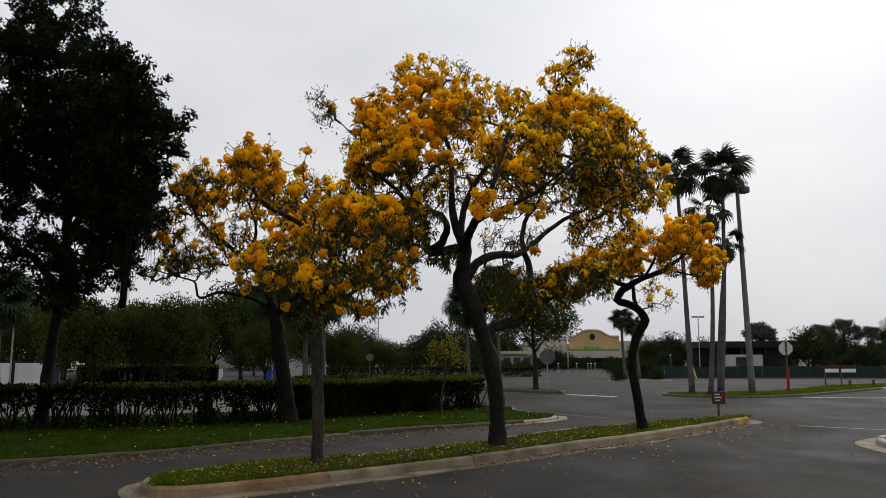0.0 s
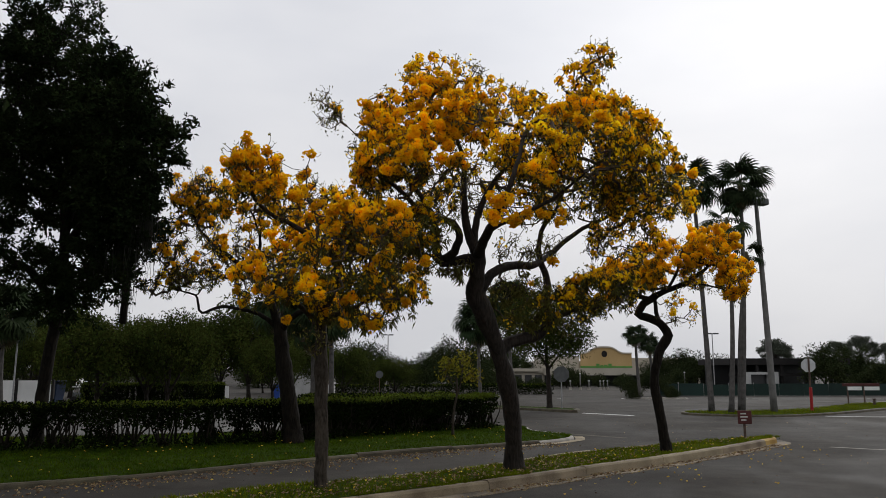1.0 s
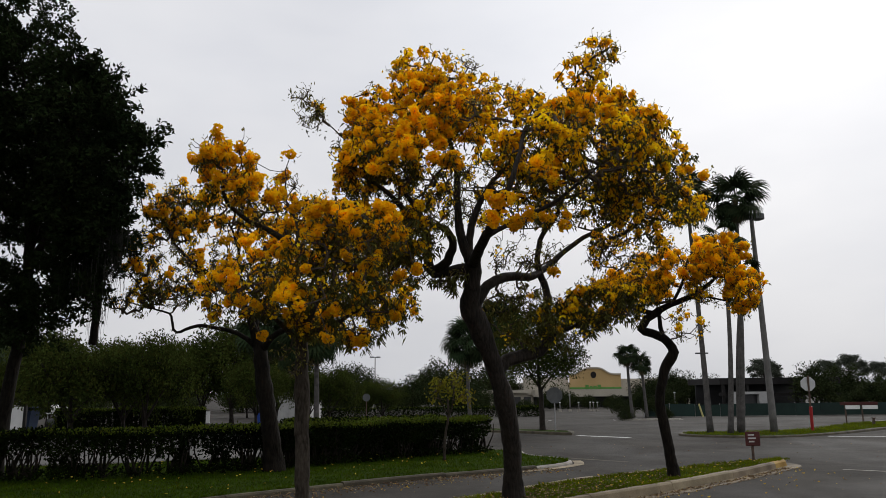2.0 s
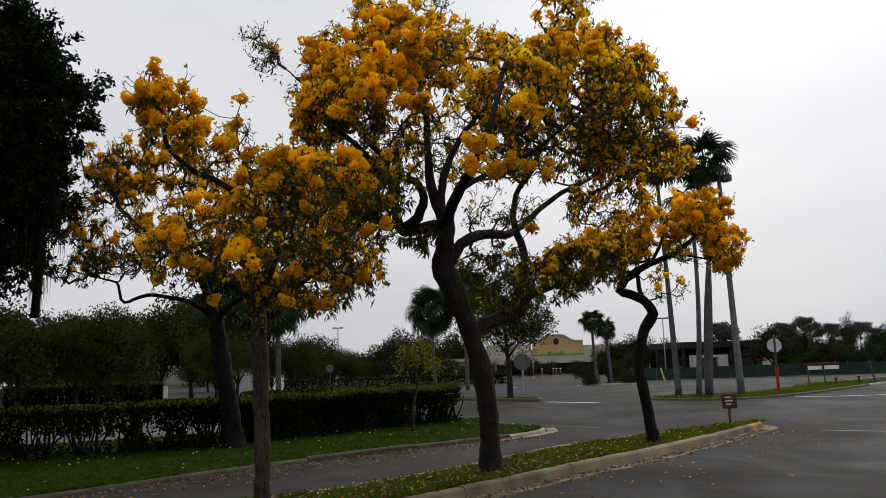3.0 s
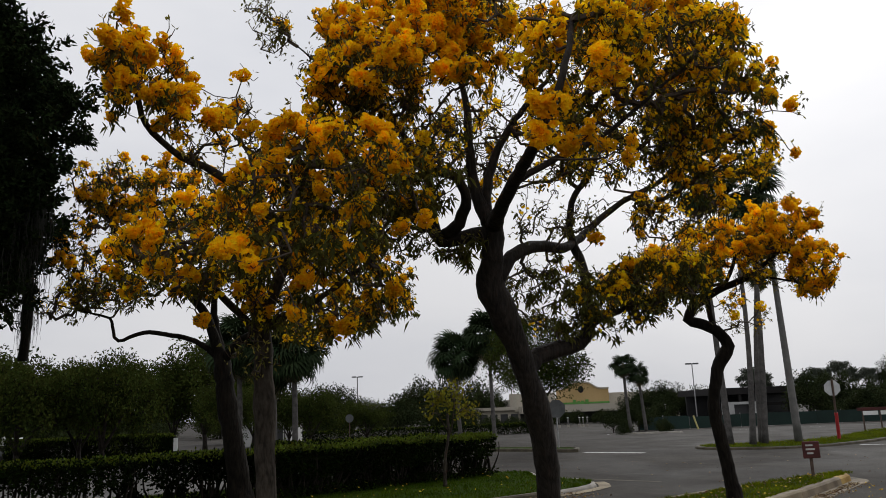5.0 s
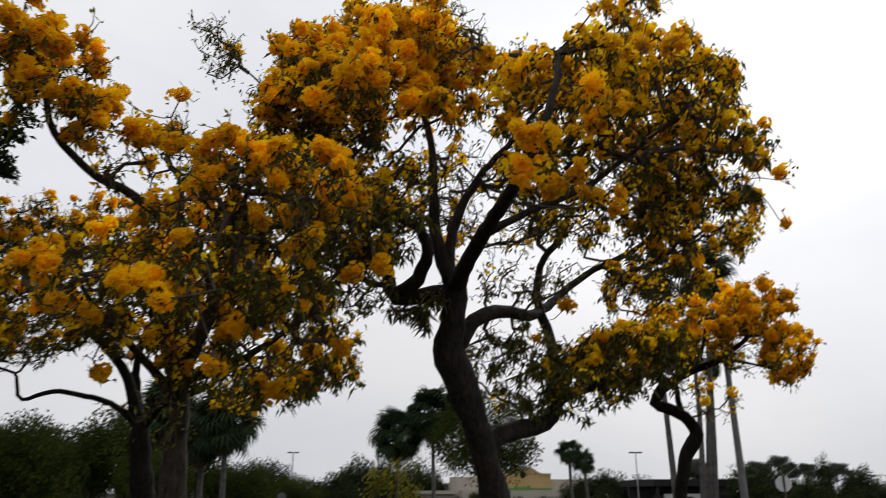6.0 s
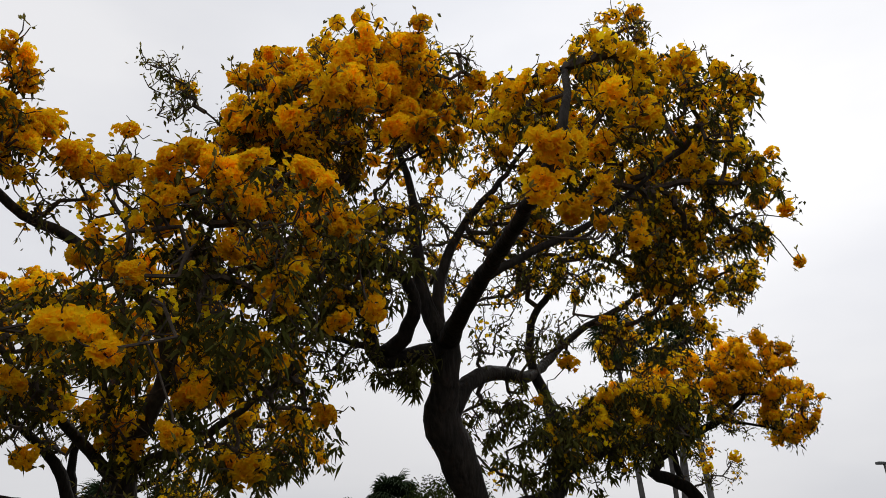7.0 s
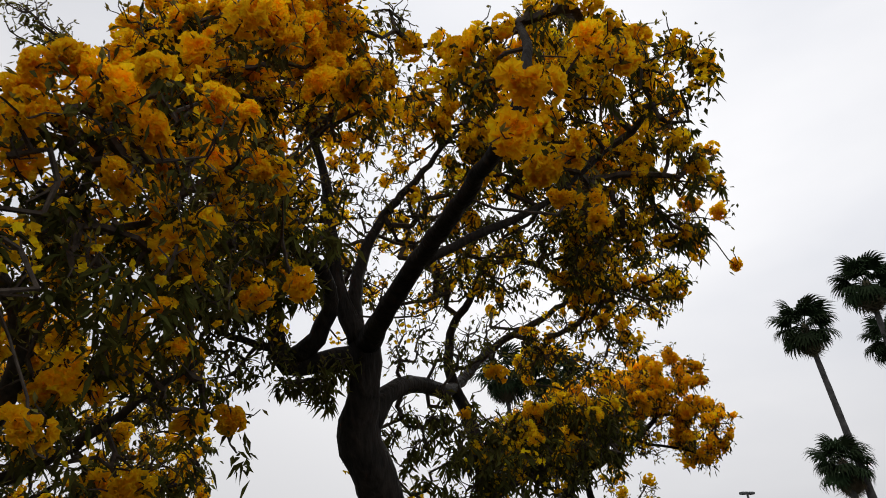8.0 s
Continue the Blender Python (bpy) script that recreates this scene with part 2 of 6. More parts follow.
RED = material("red_paint", (0.28, 0.016, 0.018), (0.42, 0.032, 0.032), 5.0, 0.5, 30, 0.1, 0.002)
DARK_RED = material("dull_red_sign_face", (0.042, 0.010, 0.009), (0.085, 0.018, 0.015), 9.0, 0.6, 40, 0.1, 0.002)
WHITE = material("white_paint", (0.66, 0.66, 0.64), (0.80, 0.80, 0.78), 1.5, 0.7, 25, 0.1, 0.002)
LINE = material("worn_road_paint", (0.30, 0.30, 0.29), (0.55, 0.55, 0.53), 4.0, 0.8, 40, 0.2, 0.003)
STUCCO = material("golden_stucco", (0.36, 0.25, 0.11), (0.44, 0.31, 0.15), 0.25, 0.9, 6, 0.1, 0.01)
CREAM = material("cream_stucco", (0.34, 0.31, 0.25), (0.44, 0.40, 0.33), 0.25, 0.9, 6, 0.1, 0.01)
GREEN = material("green_sign_paint", (0.07, 0.20, 0.04), (0.10, 0.26, 0.06), 1.0, 0.6, 8, 0.0)
DARK = material("dark_tinted_storefront", (0.012, 0.012, 0.013), (0.03, 0.03, 0.032), 0.6, 0.35, 9, 0.0, specular=0.5)
FRAME_DARK = material("dark_bare_steel_frame", (0.006, 0.005, 0.005), (0.015, 0.013, 0.012), 0.8, 0.8, 9, 0.1, 0.01)
SCREEN = material("dark_green_fence_screen", (0.005, 0.017, 0.014), (0.010, 0.029, 0.023), 0.7, 0.75, 9, 0.2, 0.02, vary=0.2)
BLUE = material("blue_plastic", (0.015, 0.05, 0.26), (0.025, 0.08, 0.36), 3.0, 0.5, 20, 0.0)
PANEL = material("pale_painted_panel", (0.30, 0.30, 0.29), (0.42, 0.42, 0.41), 0.8, 0.7, 12, 0.1, 0.004, vary=0.06)
BLUE_DULL = material("dull_blue_steel", (0.007, 0.016, 0.04), (0.012, 0.025, 0.06), 2.0, 0.6, 20, 0.0)
YELLOW = material("yellow_marker_paint", (0.42, 0.38, 0.14), (0.55, 0.50, 0.22), 5.0, 0.6, 30, 0.0)

# ---------------------------------------------------------------- building helpers
ORIGIN = {}


def thing(name, at, label, category, group="", kind=""):
    """An Empty at a thing's base, which carries its parts."""
    ob = new(name)
    ob.empty_display_size = 0.2
    ob.location = at
    ORIGIN[ob.name] = np.array(at, float)
    return tagged(ob, label, category, group, kind)


def solid(name, verts, faces, mat, parent=None, label="", smooth=False, kind="", local=False):
    """One mesh object; the corners are given in the world, or in the parent's own axes where local."""
    me = bpy.data.meshes.new(name)
    v = np.asarray(verts, float).reshape(-1, 3)
    if parent is not None and not local:
        v = v - ORIGIN[parent.name]
    me.from_pydata(v.tolist(), [], faces if isinstance(faces, list) else faces.tolist())
    me.materials.append(mat)
    if smooth:
        me.polygons.foreach_set("use_smooth", np.ones(len(me.polygons), bool))
    me.update()
    ob = new(name, me)
    if parent is not None:
        ob.parent = parent
        ORIGIN[ob.name] = ORIGIN[parent.name]
    else:
        ORIGIN[ob.name] = np.zeros(3)
    return tagged(ob, label, "", "", kind)


class Soup:
    """Corners and faces gathered into one mesh."""

    def __init__(self):
        self.v, self.f, self.n = [], [], 0

    def add(self, verts, faces):
        verts = np.asarray(verts, float)
        self.v.append(verts)
        k = self.n
        self.f.extend([tuple(i + k for i in f) for f in faces])
        self.n += len(verts)

    def box(self, lo, hi, bevel=0.0):
        (x0, y0, z0), (x1, y1, z1) = lo, hi
        if bevel <= 0:
            self.add([(x0, y0, z0), (x1, y0, z0), (x1, y1, z0), (x0, y1, z0), (x0, y0, z1), (x1, y0, z1), (x1, y1, z1), (x0, y1, z1)],
                     [(0, 3, 2, 1), (4, 5, 6, 7), (0, 1, 5, 4), (1, 2, 6, 5), (2, 3, 7, 6), (3, 0, 4, 7)])
            return
        b = bevel
        ring = lambda i, z: [(x0 + i, y0, z), (x1 - i, y0, z), (x1, y0 + i, z), (x1, y1 - i, z), (x1 - i, y1, z), (x0 + i, y1, z), (x0, y1 - i, z), (x0, y0 + i, z)]
        inset = [(x0 + b, y0 + b, 0), (x1 - b, y0 + b, 0), (x1 - b, y0 + b, 0), (x1 - b, y1 - b, 0), (x1 - b, y1 - b, 0), (x0 + b, y1 - b, 0), (x0 + b, y1 - b, 0), (x0 + b, y0 + b, 0)]
        v = [(p[0], p[1], z0) for p in inset] + ring(b, z0 + b) + ring(b, z1 - b) + [(p[0], p[1], z1) for p in inset]
        f = [tuple(range(7, -1, -1)), tuple(range(24, 32))]
        for r in range(3):
            for i in range(8):
                j = (i + 1) % 8
                f.append((r * 8 + i, r * 8 + j, r * 8 + 8 + j, r * 8 + 8 + i))
        self.add(v, f)

    def tube(self, pts, radii, sides=6, cap=True, lumps=0.0):
        pts = np.asarray(pts, float)
        n = len(pts)
        radii = np.broadcast_to(np.asarray(radii, float), (n,))
        tang = np.gradient(pts, axis=0)
        tang /= np.linalg.norm(tang, axis=1)[:, None] + 1e-9
        ref = np.array((1.0, 0.0, 0.0)) if abs(tang[0][0]) < 0.8 else np.array((0.0, 1.0, 0.0))
        ang = np.arange(sides) * 2 * np.pi / sides
        rows = []
        for i in range(n):
            ref = ref - tang[i] * (ref @ tang[i])
            ref /= np.linalg.norm(ref) + 1e-9
            side = np.cross(tang[i], ref)
            r = radii[i] * np.ones(sides)
            if lumps:
                r = r * (1 + lumps * np.array([noise.noise(Vector((math.cos(a) * 1.6 + pts[i][0] * 2, math.sin(a) * 1.6 + pts[i][1] * 2, pts[i][2] * 3))) for a in ang]))
            rows.append(pts[i] + (np.cos(ang) * r)[:, None] * ref + (np.sin(ang) * r)[:, None] * side)
        f = []
        for i in range(n - 1):
            for j in range(sides):
                k = (j + 1) % sides
                f.append((i * sides + j, i * sides + k, (i + 1) * sides + k, (i + 1) * sides + j))
        if cap:
            f.append(tuple(range(sides - 1, -1, -1)))
            f.append(tuple((n - 1) * sides + j for j in range(sides)))
        self.add(np.concatenate(rows), f)

    def put(self, name, mat, parent=None, label="", smooth=False, kind="", local=False):
        return solid(name, np.concatenate(self.v), self.f, mat, parent, label, smooth, kind, local)


def curve(points, step=0.12, closed=False):
    """A smooth line through points."""
    p = np.asarray(points, float)
    n = len(p)
    rows = []
    for i in range(n if closed else n - 1):
        if closed:
            a, b, c, d = p[(i - 1) % n], p[i], p[(i + 1) % n], p[(i + 2) % n]
        else:
            a, b, c, d = p[max(i - 1, 0)], p[i], p[i + 1], p[min(i + 2, n - 1)]
        m = max(2, int(np.linalg.norm(c - b) / step))
        for k in range(m):
            t = k / m
            rows.append(0.5 * (2 * b + (c - a) * t + (2 * a - 5 * b + 4 * c - d) * t * t + (3 * b - a - 3 * c + d) * t ** 3))
    if not closed:
        rows.append(p[-1])
    return np.array(rows)


def unit(v):
    return v / (np.linalg.norm(v, axis=-1, keepdims=True) + 1e-9)


def ground_z(x, y):
    """The lot lies level and then falls gently away."""
    t = np.clip((np.asarray(y, float) - 42.0) / 50.0, 0.0, 1.0)
    return -1.2 * t * t * (3 - 2 * t)


def leaves(at, way, length, width, rnd, droop=0.25, fold=0.18):
    """Pointed folded leaves: each has a stalk end, two side corners and a tip."""
    n = len(at)
    way = unit(way)
    length = np.broadcast_to(length, (n,))[:, None]
    width = np.broadcast_to(width, (n,))[:, None]
    side = unit(np.cross(way, rnd.normal(size=(n, 3))))
    up = np.cross(side, way)
    tip = at + way * length - np.array((0, 0, 1.0)) * droop * length
    mid = at + way * length * 0.5 - np.array((0, 0, 1.0)) * droop * 0.3 * length
    a = mid + side * width * 0.5 + up * fold * width
    b = mid - side * width * 0.5 + up * fold * width
    v = np.stack((at, a, tip, b), axis=1).reshape(-1, 3)
    k = np.arange(n)[:, None] * 4
    f = np.concatenate((k + np.array((0, 1, 2)), k + np.array((0, 2, 3))))
    return v, f


def put_leaves(name, parts, mat, parent, label="", kind="stuff"):
    v, f, k = [], [], 0
    for a, b in parts:
        v.append(a)
        f.append(b + k)
        k += len(a)
    return solid(name, np.concatenate(v), np.concatenate(f), mat, parent, label, False, kind)


def blossom_verts(at, way, size, rnd):
    """Ruffled trumpets with five lobes, as one strip of triangles each."""
    n = len(at)
    way = unit(way)
    side = unit(np.cross(way, rnd.normal(size=(n, 3))))
    up = np.cross(way, side)
    size = np.broadcast_to(size, (n,))[:, None]
    rows = [at]
    for i in range(10):
        a = i * math.pi / 5
        r = 0.62 if i % 2 == 0 else 0.36
        h = 0.42 + 0.16 * rnd.random((n, 1)) - (0.12 if i % 2 == 0 else 0.0)
        rows.append(at + size * (way * h + (math.cos(a) * side + math.sin(a) * up) * r * (0.85 + 0.3 * rnd.random((n, 1)))))
    v = np.stack(rows, axis=1).reshape(-1, 3)
    k = np.arange(n)[:, None] * 11
    f = np.concatenate([k + np.array((0, 1 + i, 1 + (i + 1) % 10)) for i in range(10)])
    return v, f


def puff_mesh(name, seed):
    """An uneven head of some sixty ruffled trumpets, about one unit across."""
    r = np.random.default_rng(seed)
    at, way = [], []
    for b in range(4 + seed % 2):
        c = r.normal(size=3) * np.array((0.15, 0.15, 0.10))
        rad = 0.19 + 0.08 * r.random()
        d = unit(r.normal(size=(12, 3)) + (0, 0, 0.2))
        at.append(c + d * rad * (0.7 + 0.3 * r.random((12, 1))))
        way.append(d + r.normal(size=(12, 3)) * 0.4)
    d = unit(r.normal(size=(6, 3)))
    at.append(d * 0.10)
    way.append(d)
    v, f = blossom_verts(np.concatenate(at), np.concatenate(way), 0.25 + 0.04 * r.random(), r)
    me = bpy.data.meshes.new(name)
    me.from_pydata(v.tolist(), [], f.tolist())
    me.materials.append(PETAL)
    me.update()
    return me


PUFFS = [puff_mesh("flower_head", 40 + i) for i in range(10)]


def lobe(centre, radii, count, rnd, inner=0.55, flat=0.0):
    """Places in the outer shell of an egg-shaped mass; flat cuts its underside."""
    d = unit(rnd.normal(size=(count * 3, 3)))
    if flat:
        d = d[d[:, 2] > -flat]
    d = d[:count]
    r = (inner ** 3 + (1 - inner ** 3) * rnd.random((len(d), 1))) ** (1 / 3)
    return np.asarray(centre) + d * r * np.asarray(radii)


def branch_net(limb_points, targets, rnd, tip=0.0035, power=0.46, step=0.13, sag=0.12):
    """Twigs grown from the limbs to every target, each from the nearest wood. Gives paths and their thickness."""
    nodes = [np.asarray(p) for p in limb_points]
    parent = [-1] * len(nodes)
    P = np.zeros((len(nodes) + len(targets) * 14, 3))
    P[:len(nodes)] = nodes
    n = len(nodes)
    parent = np.full(len(P), -1)
    dist = np.array([np.min(np.linalg.norm(P[:n] - t, axis=1)) for t in targets])
    paths = []
    for i in np.argsort(dist):
        t = targets[i]
        d = np.linalg.norm(P[:n] - t, axis=1) + 0.25 * np.maximum(0, P[:n, 2] - t[2])
        j = int(np.argmin(d))
        a = P[j]
        gap = np.linalg.norm(t - a)
        m = int(np.clip(gap / step, 2, 13))
        bend = rnd.normal(size=3) * 0.16 * gap - np.array((0, 0, sag * gap))
        s = np.linspace(0, 1, m + 1)[1:, None]
        drift = np.cumsum(rnd.normal(size=(m, 3)), axis=0) * 0.035
        line = a + (t - a) * s + bend * 4 * s * (1 - s) + (drift - drift[-1] * s) + rnd.normal(size=(m, 3)) * 0.008
        line[-1] = t
        ids = [j]
        for q in line:
            if n >= len(P):
                break
            P[n] = q
            parent[n] = ids[-1]
            ids.append(n)
            n += 1
        paths.append(ids)
    load = np.zeros(n)
    for ids in paths:
        load[ids[-1]] += 1
    for k in range(n - 1, len(nodes) - 1, -1):
        if parent[k] >= 0:
            load[parent[k]] += load[k]
    rad = tip * np.maximum(load, 1) ** power
    return P[:n], paths, rad


def limb_mesh(points, r0, r1, bulge=()):
    """A limb's centre line and thickness; bulge: (place along, extra)."""
    line = curve(points, 0.10)
    s = np.linspace(0, 1, len(line))
    r = r0 + (r1 - r0) * s ** 0.8
    for where, extra in bulge:
        r = r * (1 + extra * np.exp(-((s - where) / 0.06) ** 2))
    return line, r


def trumpet_tree(label, base, limbs, lobes, heads, rnd, bark=BARK, leaf_mat=LEAF, leaf_len=0.072, leaves_each=9, small_rate=9, tip=0.0055, swell=((0.0, 0.22), (0.62, 0.16))):
    """limbs: (part name, points, r0, r1); the first is the trunk. lobes: centre, radii, count, share in flower, leafiness, underside.
    heads: big flower heads of their own (place, size)."""
    tree = thing("trumpet_tree", base, label, "tree", "flowering trees")
    wood, foliage, bloom, pods = [], [], [], []
    for name, pts, r0, r1 in limbs:
        s = Soup()
        bulge = swell if name == "trunk" else ((0.0, 0.12),)
        line, r = limb_mesh(pts, r0, r1, bulge)
        wob = rnd.normal(size=line.shape) * 0.006
        s.tube(line + wob, r, 14 if r0 > 0.07 else 8, lumps=0.16)
        s.put(name, bark, tree, "", True)
        keep = line[line[:, 2] > base[2] + 1.9]
        wood.extend(keep[::2])
    spots = []
    for centre, radii, count, flower, leafy, under in lobes:
        t = lobe(centre, radii, count, rnd, 0.5, under)
        rise = np.clip(0.5 + 0.5 * (t[:, 2] - centre[2]) / radii[2], 0.0, 1.0)
        shell = np.clip(np.linalg.norm((t - np.array(centre)) / np.array(radii), axis=1), 0.0, 1.0)
        spots.extend([(p, flower * (0.08 + 2.3 * q ** 2.5 * (0.22 + 0.78 * k)), leafy * (1.25 - 0.45 * k)) for p, k, q in zip(t, rise, shell)])
    spots.extend([(np.array(p) - (0, 0, 0.02), 0.0, 0.5) for p, _ in heads])
    targets = np.array([p for p, _, _ in spots])
    P, paths, rad = branch_net(wood, targets, rnd, tip)
    s = Soup()
    for ids in paths:
        r = rad[ids].copy()
        r[0] = min(r[0], r[1] * 1.25) if len(r) > 1 else r[0]
        s.tube(P[ids], np.minimum(r, 0.032), 5, cap=False)
    for (p, flower, leafy) in spots:
        for _ in range(rnd.poisson(1.7 if leafy >= 1 else 3.2)):
            way = unit(rnd.normal(size=3) + np.array((0, 0, 0.45)))
            ln = 0.08 + 0.16 * rnd.random()
            kink = unit(way + rnd.normal(size=3) * 0.6)
            tipward = unit(kink + rnd.normal(size=3) * 0.6 + np.array((0, 0, 0.4)))
            elbow = p + way * ln * 0.35
            knee = elbow + kink * ln * 0.35
            end = knee + tipward * ln * 0.3
            s.tube([p, elbow, knee, end], [0.0062, 0.0054, 0.0046, 0.0036], 3, cap=False)
            n = rnd.poisson(2.6)
            if n:
                pods.append(leaves(end + rnd.normal(size=(n, 3)) * 0.004, rnd.normal(size=(n, 3)) * 0.7 + tipward, 0.03 + 0.04 * rnd.random(n), 0.02, rnd, 0.1))
    s.put("twig_growth", TWIG, tree, "", False, "stuff")
    big = []
    for (p, flower, leafy) in spots:
        if leafy > 0:
            n = rnd.poisson(leaves_each * leafy)
            if n:
                ll, wide = (leaf_len * 1.15, 0.34) if leafy >= 2 else (leaf_len * 0.72, 0.5)
                hub = p + rnd.normal(size=3) * 0.05 + np.array((0, 0, -0.03))
                at = hub + rnd.normal(size=(n, 3)) * 0.035
                way = rnd.normal(size=(n, 3)) * (1, 1, 0.5) + np.array((0, 0, -0.35))
                foliage.append(leaves(at, way, ll * (0.55 + 0.7 * rnd.random(n)), ll * wide, rnd, 0.6))
        u = rnd.random()
        flower = flower * 4.7 * float(np.clip(1 + 2.0 * noise.noise(Vector(p) * 1.5), 0.12, 2.0))
        if u < flower:
            big.append((p, 0.10 + 0.12 * rnd.random() ** 1.5))
            n = rnd.poisson(3.2 * min(leafy, 1.6))
            if n:
                way = rnd.normal(size=(n, 3)) * (1, 1, 0.3) + np.array((0, 0, -0.55))
                foliage.append(leaves(p + rnd.normal(size=(n, 3)) * 0.03 - np.array((0, 0, 0.05)), way, leaf_len * (0.8 + 0.5 * rnd.random(n)), leaf_len * 0.36, rnd, 0.7))
        elif u < flower * 1.85 + 0.05:
            n = rnd.poisson(small_rate)
            if n:
                d = rnd.normal(size=(n, 3))
                bloom.append(blossom_verts(p + d * 0.055, d, 0.047, rnd))
        else:
            n = rnd.poisson(4)
            if n:
                at = p + rnd.normal(size=(n, 3)) * 0.06
                pods.append(leaves(at, rnd.normal(size=(n, 3)), 0.035 + 0.045 * rnd.random(n), 0.016, rnd, 0.1))
    if foliage:
        put_leaves("foliage", foliage, leaf_mat, tree)
    if bloom:
        put_leaves("blossom_growth", bloom, BLOSSOM, tree)
    if pods:
        put_leaves("bud_growth", pods, POD, tree)
    big = [(p, size * 0.62) for p, size in heads] + big
    for i, (p, size) in enumerate(big[:300]):
        ob = new("flower_head", PUFFS[i % len(PUFFS)])
        ob.parent = tree
        ob.matrix_basis = Matrix.LocRotScale(Vector(np.asarray(p) - np.asarray(base)), Euler((rnd.random() * 0.7, rnd.random() * 0.7, rnd.random() * 6.3)), Vector((size * 1.25, size * 1.25, size * 1.1)))
    extra = big[300:]
    if extra:
        rows = []
        for p, size in extra:
            d = unit(rnd.normal(size=(27, 3)))
            rows.append(blossom_verts(np.asarray(p) + d * size * 0.36 * rnd.random((27, 1)) ** 0.4, d, 0.31 * size, rnd))
        put_leaves("flower_mass", rows, BLOSSOM, tree)
    return tree

# ---------------------------------------------------------------- ground, kerbs, lawns


def build_ground():
    xs = np.concatenate((np.linspace(-900, -80, 12), np.linspace(-60, 100, 33), np.linspace(130, 900, 12)))
    ys = np.concatenate((np.linspace(-300, -20, 8), np.linspace(-10, 110, 49), np.linspace(130, 1500, 14)))
    X, Y = np.meshgrid(xs, ys)
    v = np.stack((X, Y, ground_z(X, Y)), axis=-1).reshape(-1, 3)
    w = len(xs)
    f = [(j * w + i, j * w + i + 1, (j + 1) * w + i + 1, (j + 1) * w + i) for j in range(len(ys) - 1) for i in range(w - 1)]
    ob = solid("ground", v, f, ASPHALT)
    tagged(ob, "damp dark grey asphalt of the drive and parking lot", "ground", "", "structure")


def offset_loop(line, d):
    t = np.roll(line, -1, axis=0) - np.roll(line, 1, axis=0)
    t = unit(t)
    return line + d * np.stack((t[:, 1], -t[:, 0]), axis=1)


def island(name, outline, label, height, kerb_mat, kerb_label, gutter=0.0, gutter_mat=None, stone=2.4, kerb_width=0.16, step=0.25, first_mat=None, tip=None, tip_mat=None):
    """A grass island with a kerb of single stones round it. The outline goes anticlockwise, so that the outside is to its right."""
    line = curve([(x, y) for x, y in outline], step, closed=True)
    isl = thing(name, (float(line[0][0]), float(line[0][1]), 0.0), label, "lawn", "", "structure")
    inner = offset_loop(line, -kerb_width)
    zs = ground_z(inner[:, 0], inner[:, 1])
    mid = inner.mean(axis=0)
    ring = np.column_stack((inner, zs + height - 0.015))
    bm = bmesh.new()
    for p in ring:
        bm.verts.new(p - ORIGIN[isl.name])
    bm.verts.ensure_lookup_table()
    face = bm.faces.new(bm.verts)
    if face.normal.z < 0:
        face.normal_flip()
    bmesh.ops.triangulate(bm, faces=bm.faces[:])
    me = bpy.data.meshes.new("soil")
    bm.to_mesh(me)
    bm.free()
    me.materials.append(SOIL)
    soil = new("soil", me)
    soil.parent = isl
    ORIGIN[soil.name] = ORIGIN[isl.name]
    # kerb stones, with narrow joints and rounded top edges
    per = max(2, int(round(stone / step)))
    n = len(line)
    out_top, out_low = offset_loop(line, -0.035), offset_loop(line, 0.02)
    ragged = np.array([noise.noise(Vector((x * 1.1, y * 1.1, 2.0))) + 0.5 * noise.noise(Vector((x * 4.0, y * 4.0, 6.0))) for x, y in line])
    g_out = line + (offset_loop(line, 1.0) - line) * (gutter * (1 + 0.22 * ragged))[:, None]
    r = np.random.default_rng(5)
    for a in range(0, n, per):
        stone_mat = first_mat if first_mat and a == 0 else kerb_mat
        if tip and np.hypot(line[a][0] - tip[0], line[a][1] - tip[1]) < tip[2]:
            stone_mat = tip_mat or KERB_PALE
        ids = [(a + k) % n for k in range(min(per, n - a) + 1)]
        s = Soup()
        jig = r.normal() * 0.011
        rows = []
        m = len(ids)
        for q, i in enumerate(ids):
            j = ids[q]
            gz = float(ground_z(line[j][0], line[j][1]))
            p = [(*inner[j], gz + height - 0.03), (*inner[j], gz + height + jig), (*out_top[j], gz + height + jig), (*offset_mid(out_top[j], out_low[j], 0.6), gz + height - 0.03 + jig), (*out_low[j], gz - 0.02)]
            rows.append(np.array(p))
        rows = np.array(rows)
        if m > 1:
            rows[0] += (rows[1] - rows[0]) * (0.006 / (np.linalg.norm(rows[1][1] - rows[0][1]) + 1e-6))
            rows[-1] += (rows[-2] - rows[-1]) * (0.006 / (np.linalg.norm(rows[-2][1] - rows[-1][1]) + 1e-6))
        f = [(q * 5 + k, q * 5 + k + 1, (q + 1) * 5 + k + 1, (q + 1) * 5 + k) for q in range(m - 1) for k in range(4)]
        f.append((0, 4, 3, 2, 1))
        f.append(tuple((m - 1) * 5 + k for k in range(5)))
        s.add(rows.reshape(-1, 3), f)
        s.put("kerb_stone", stone_mat, isl, kerb_label if a == 0 else "", False)
        if gutter:
            s = Soup()
            rows = []
            for j in ids:
                gz = float(ground_z(line[j][0], line[j][1]))
                rows.append([(*out_low[j], gz + 0.012), (*g_out[j], gz + 0.014), (*offset_mid(g_out[j], out_low[j], -0.03), gz - 0.01)])
            f = [(q * 3 + k, q * 3 + k + 1, (q + 1) * 3 + k + 1, (q + 1) * 3 + k) for q in range(m - 1) for k in range(2)]
            s.add(np.array(rows).reshape(-1, 3), f)
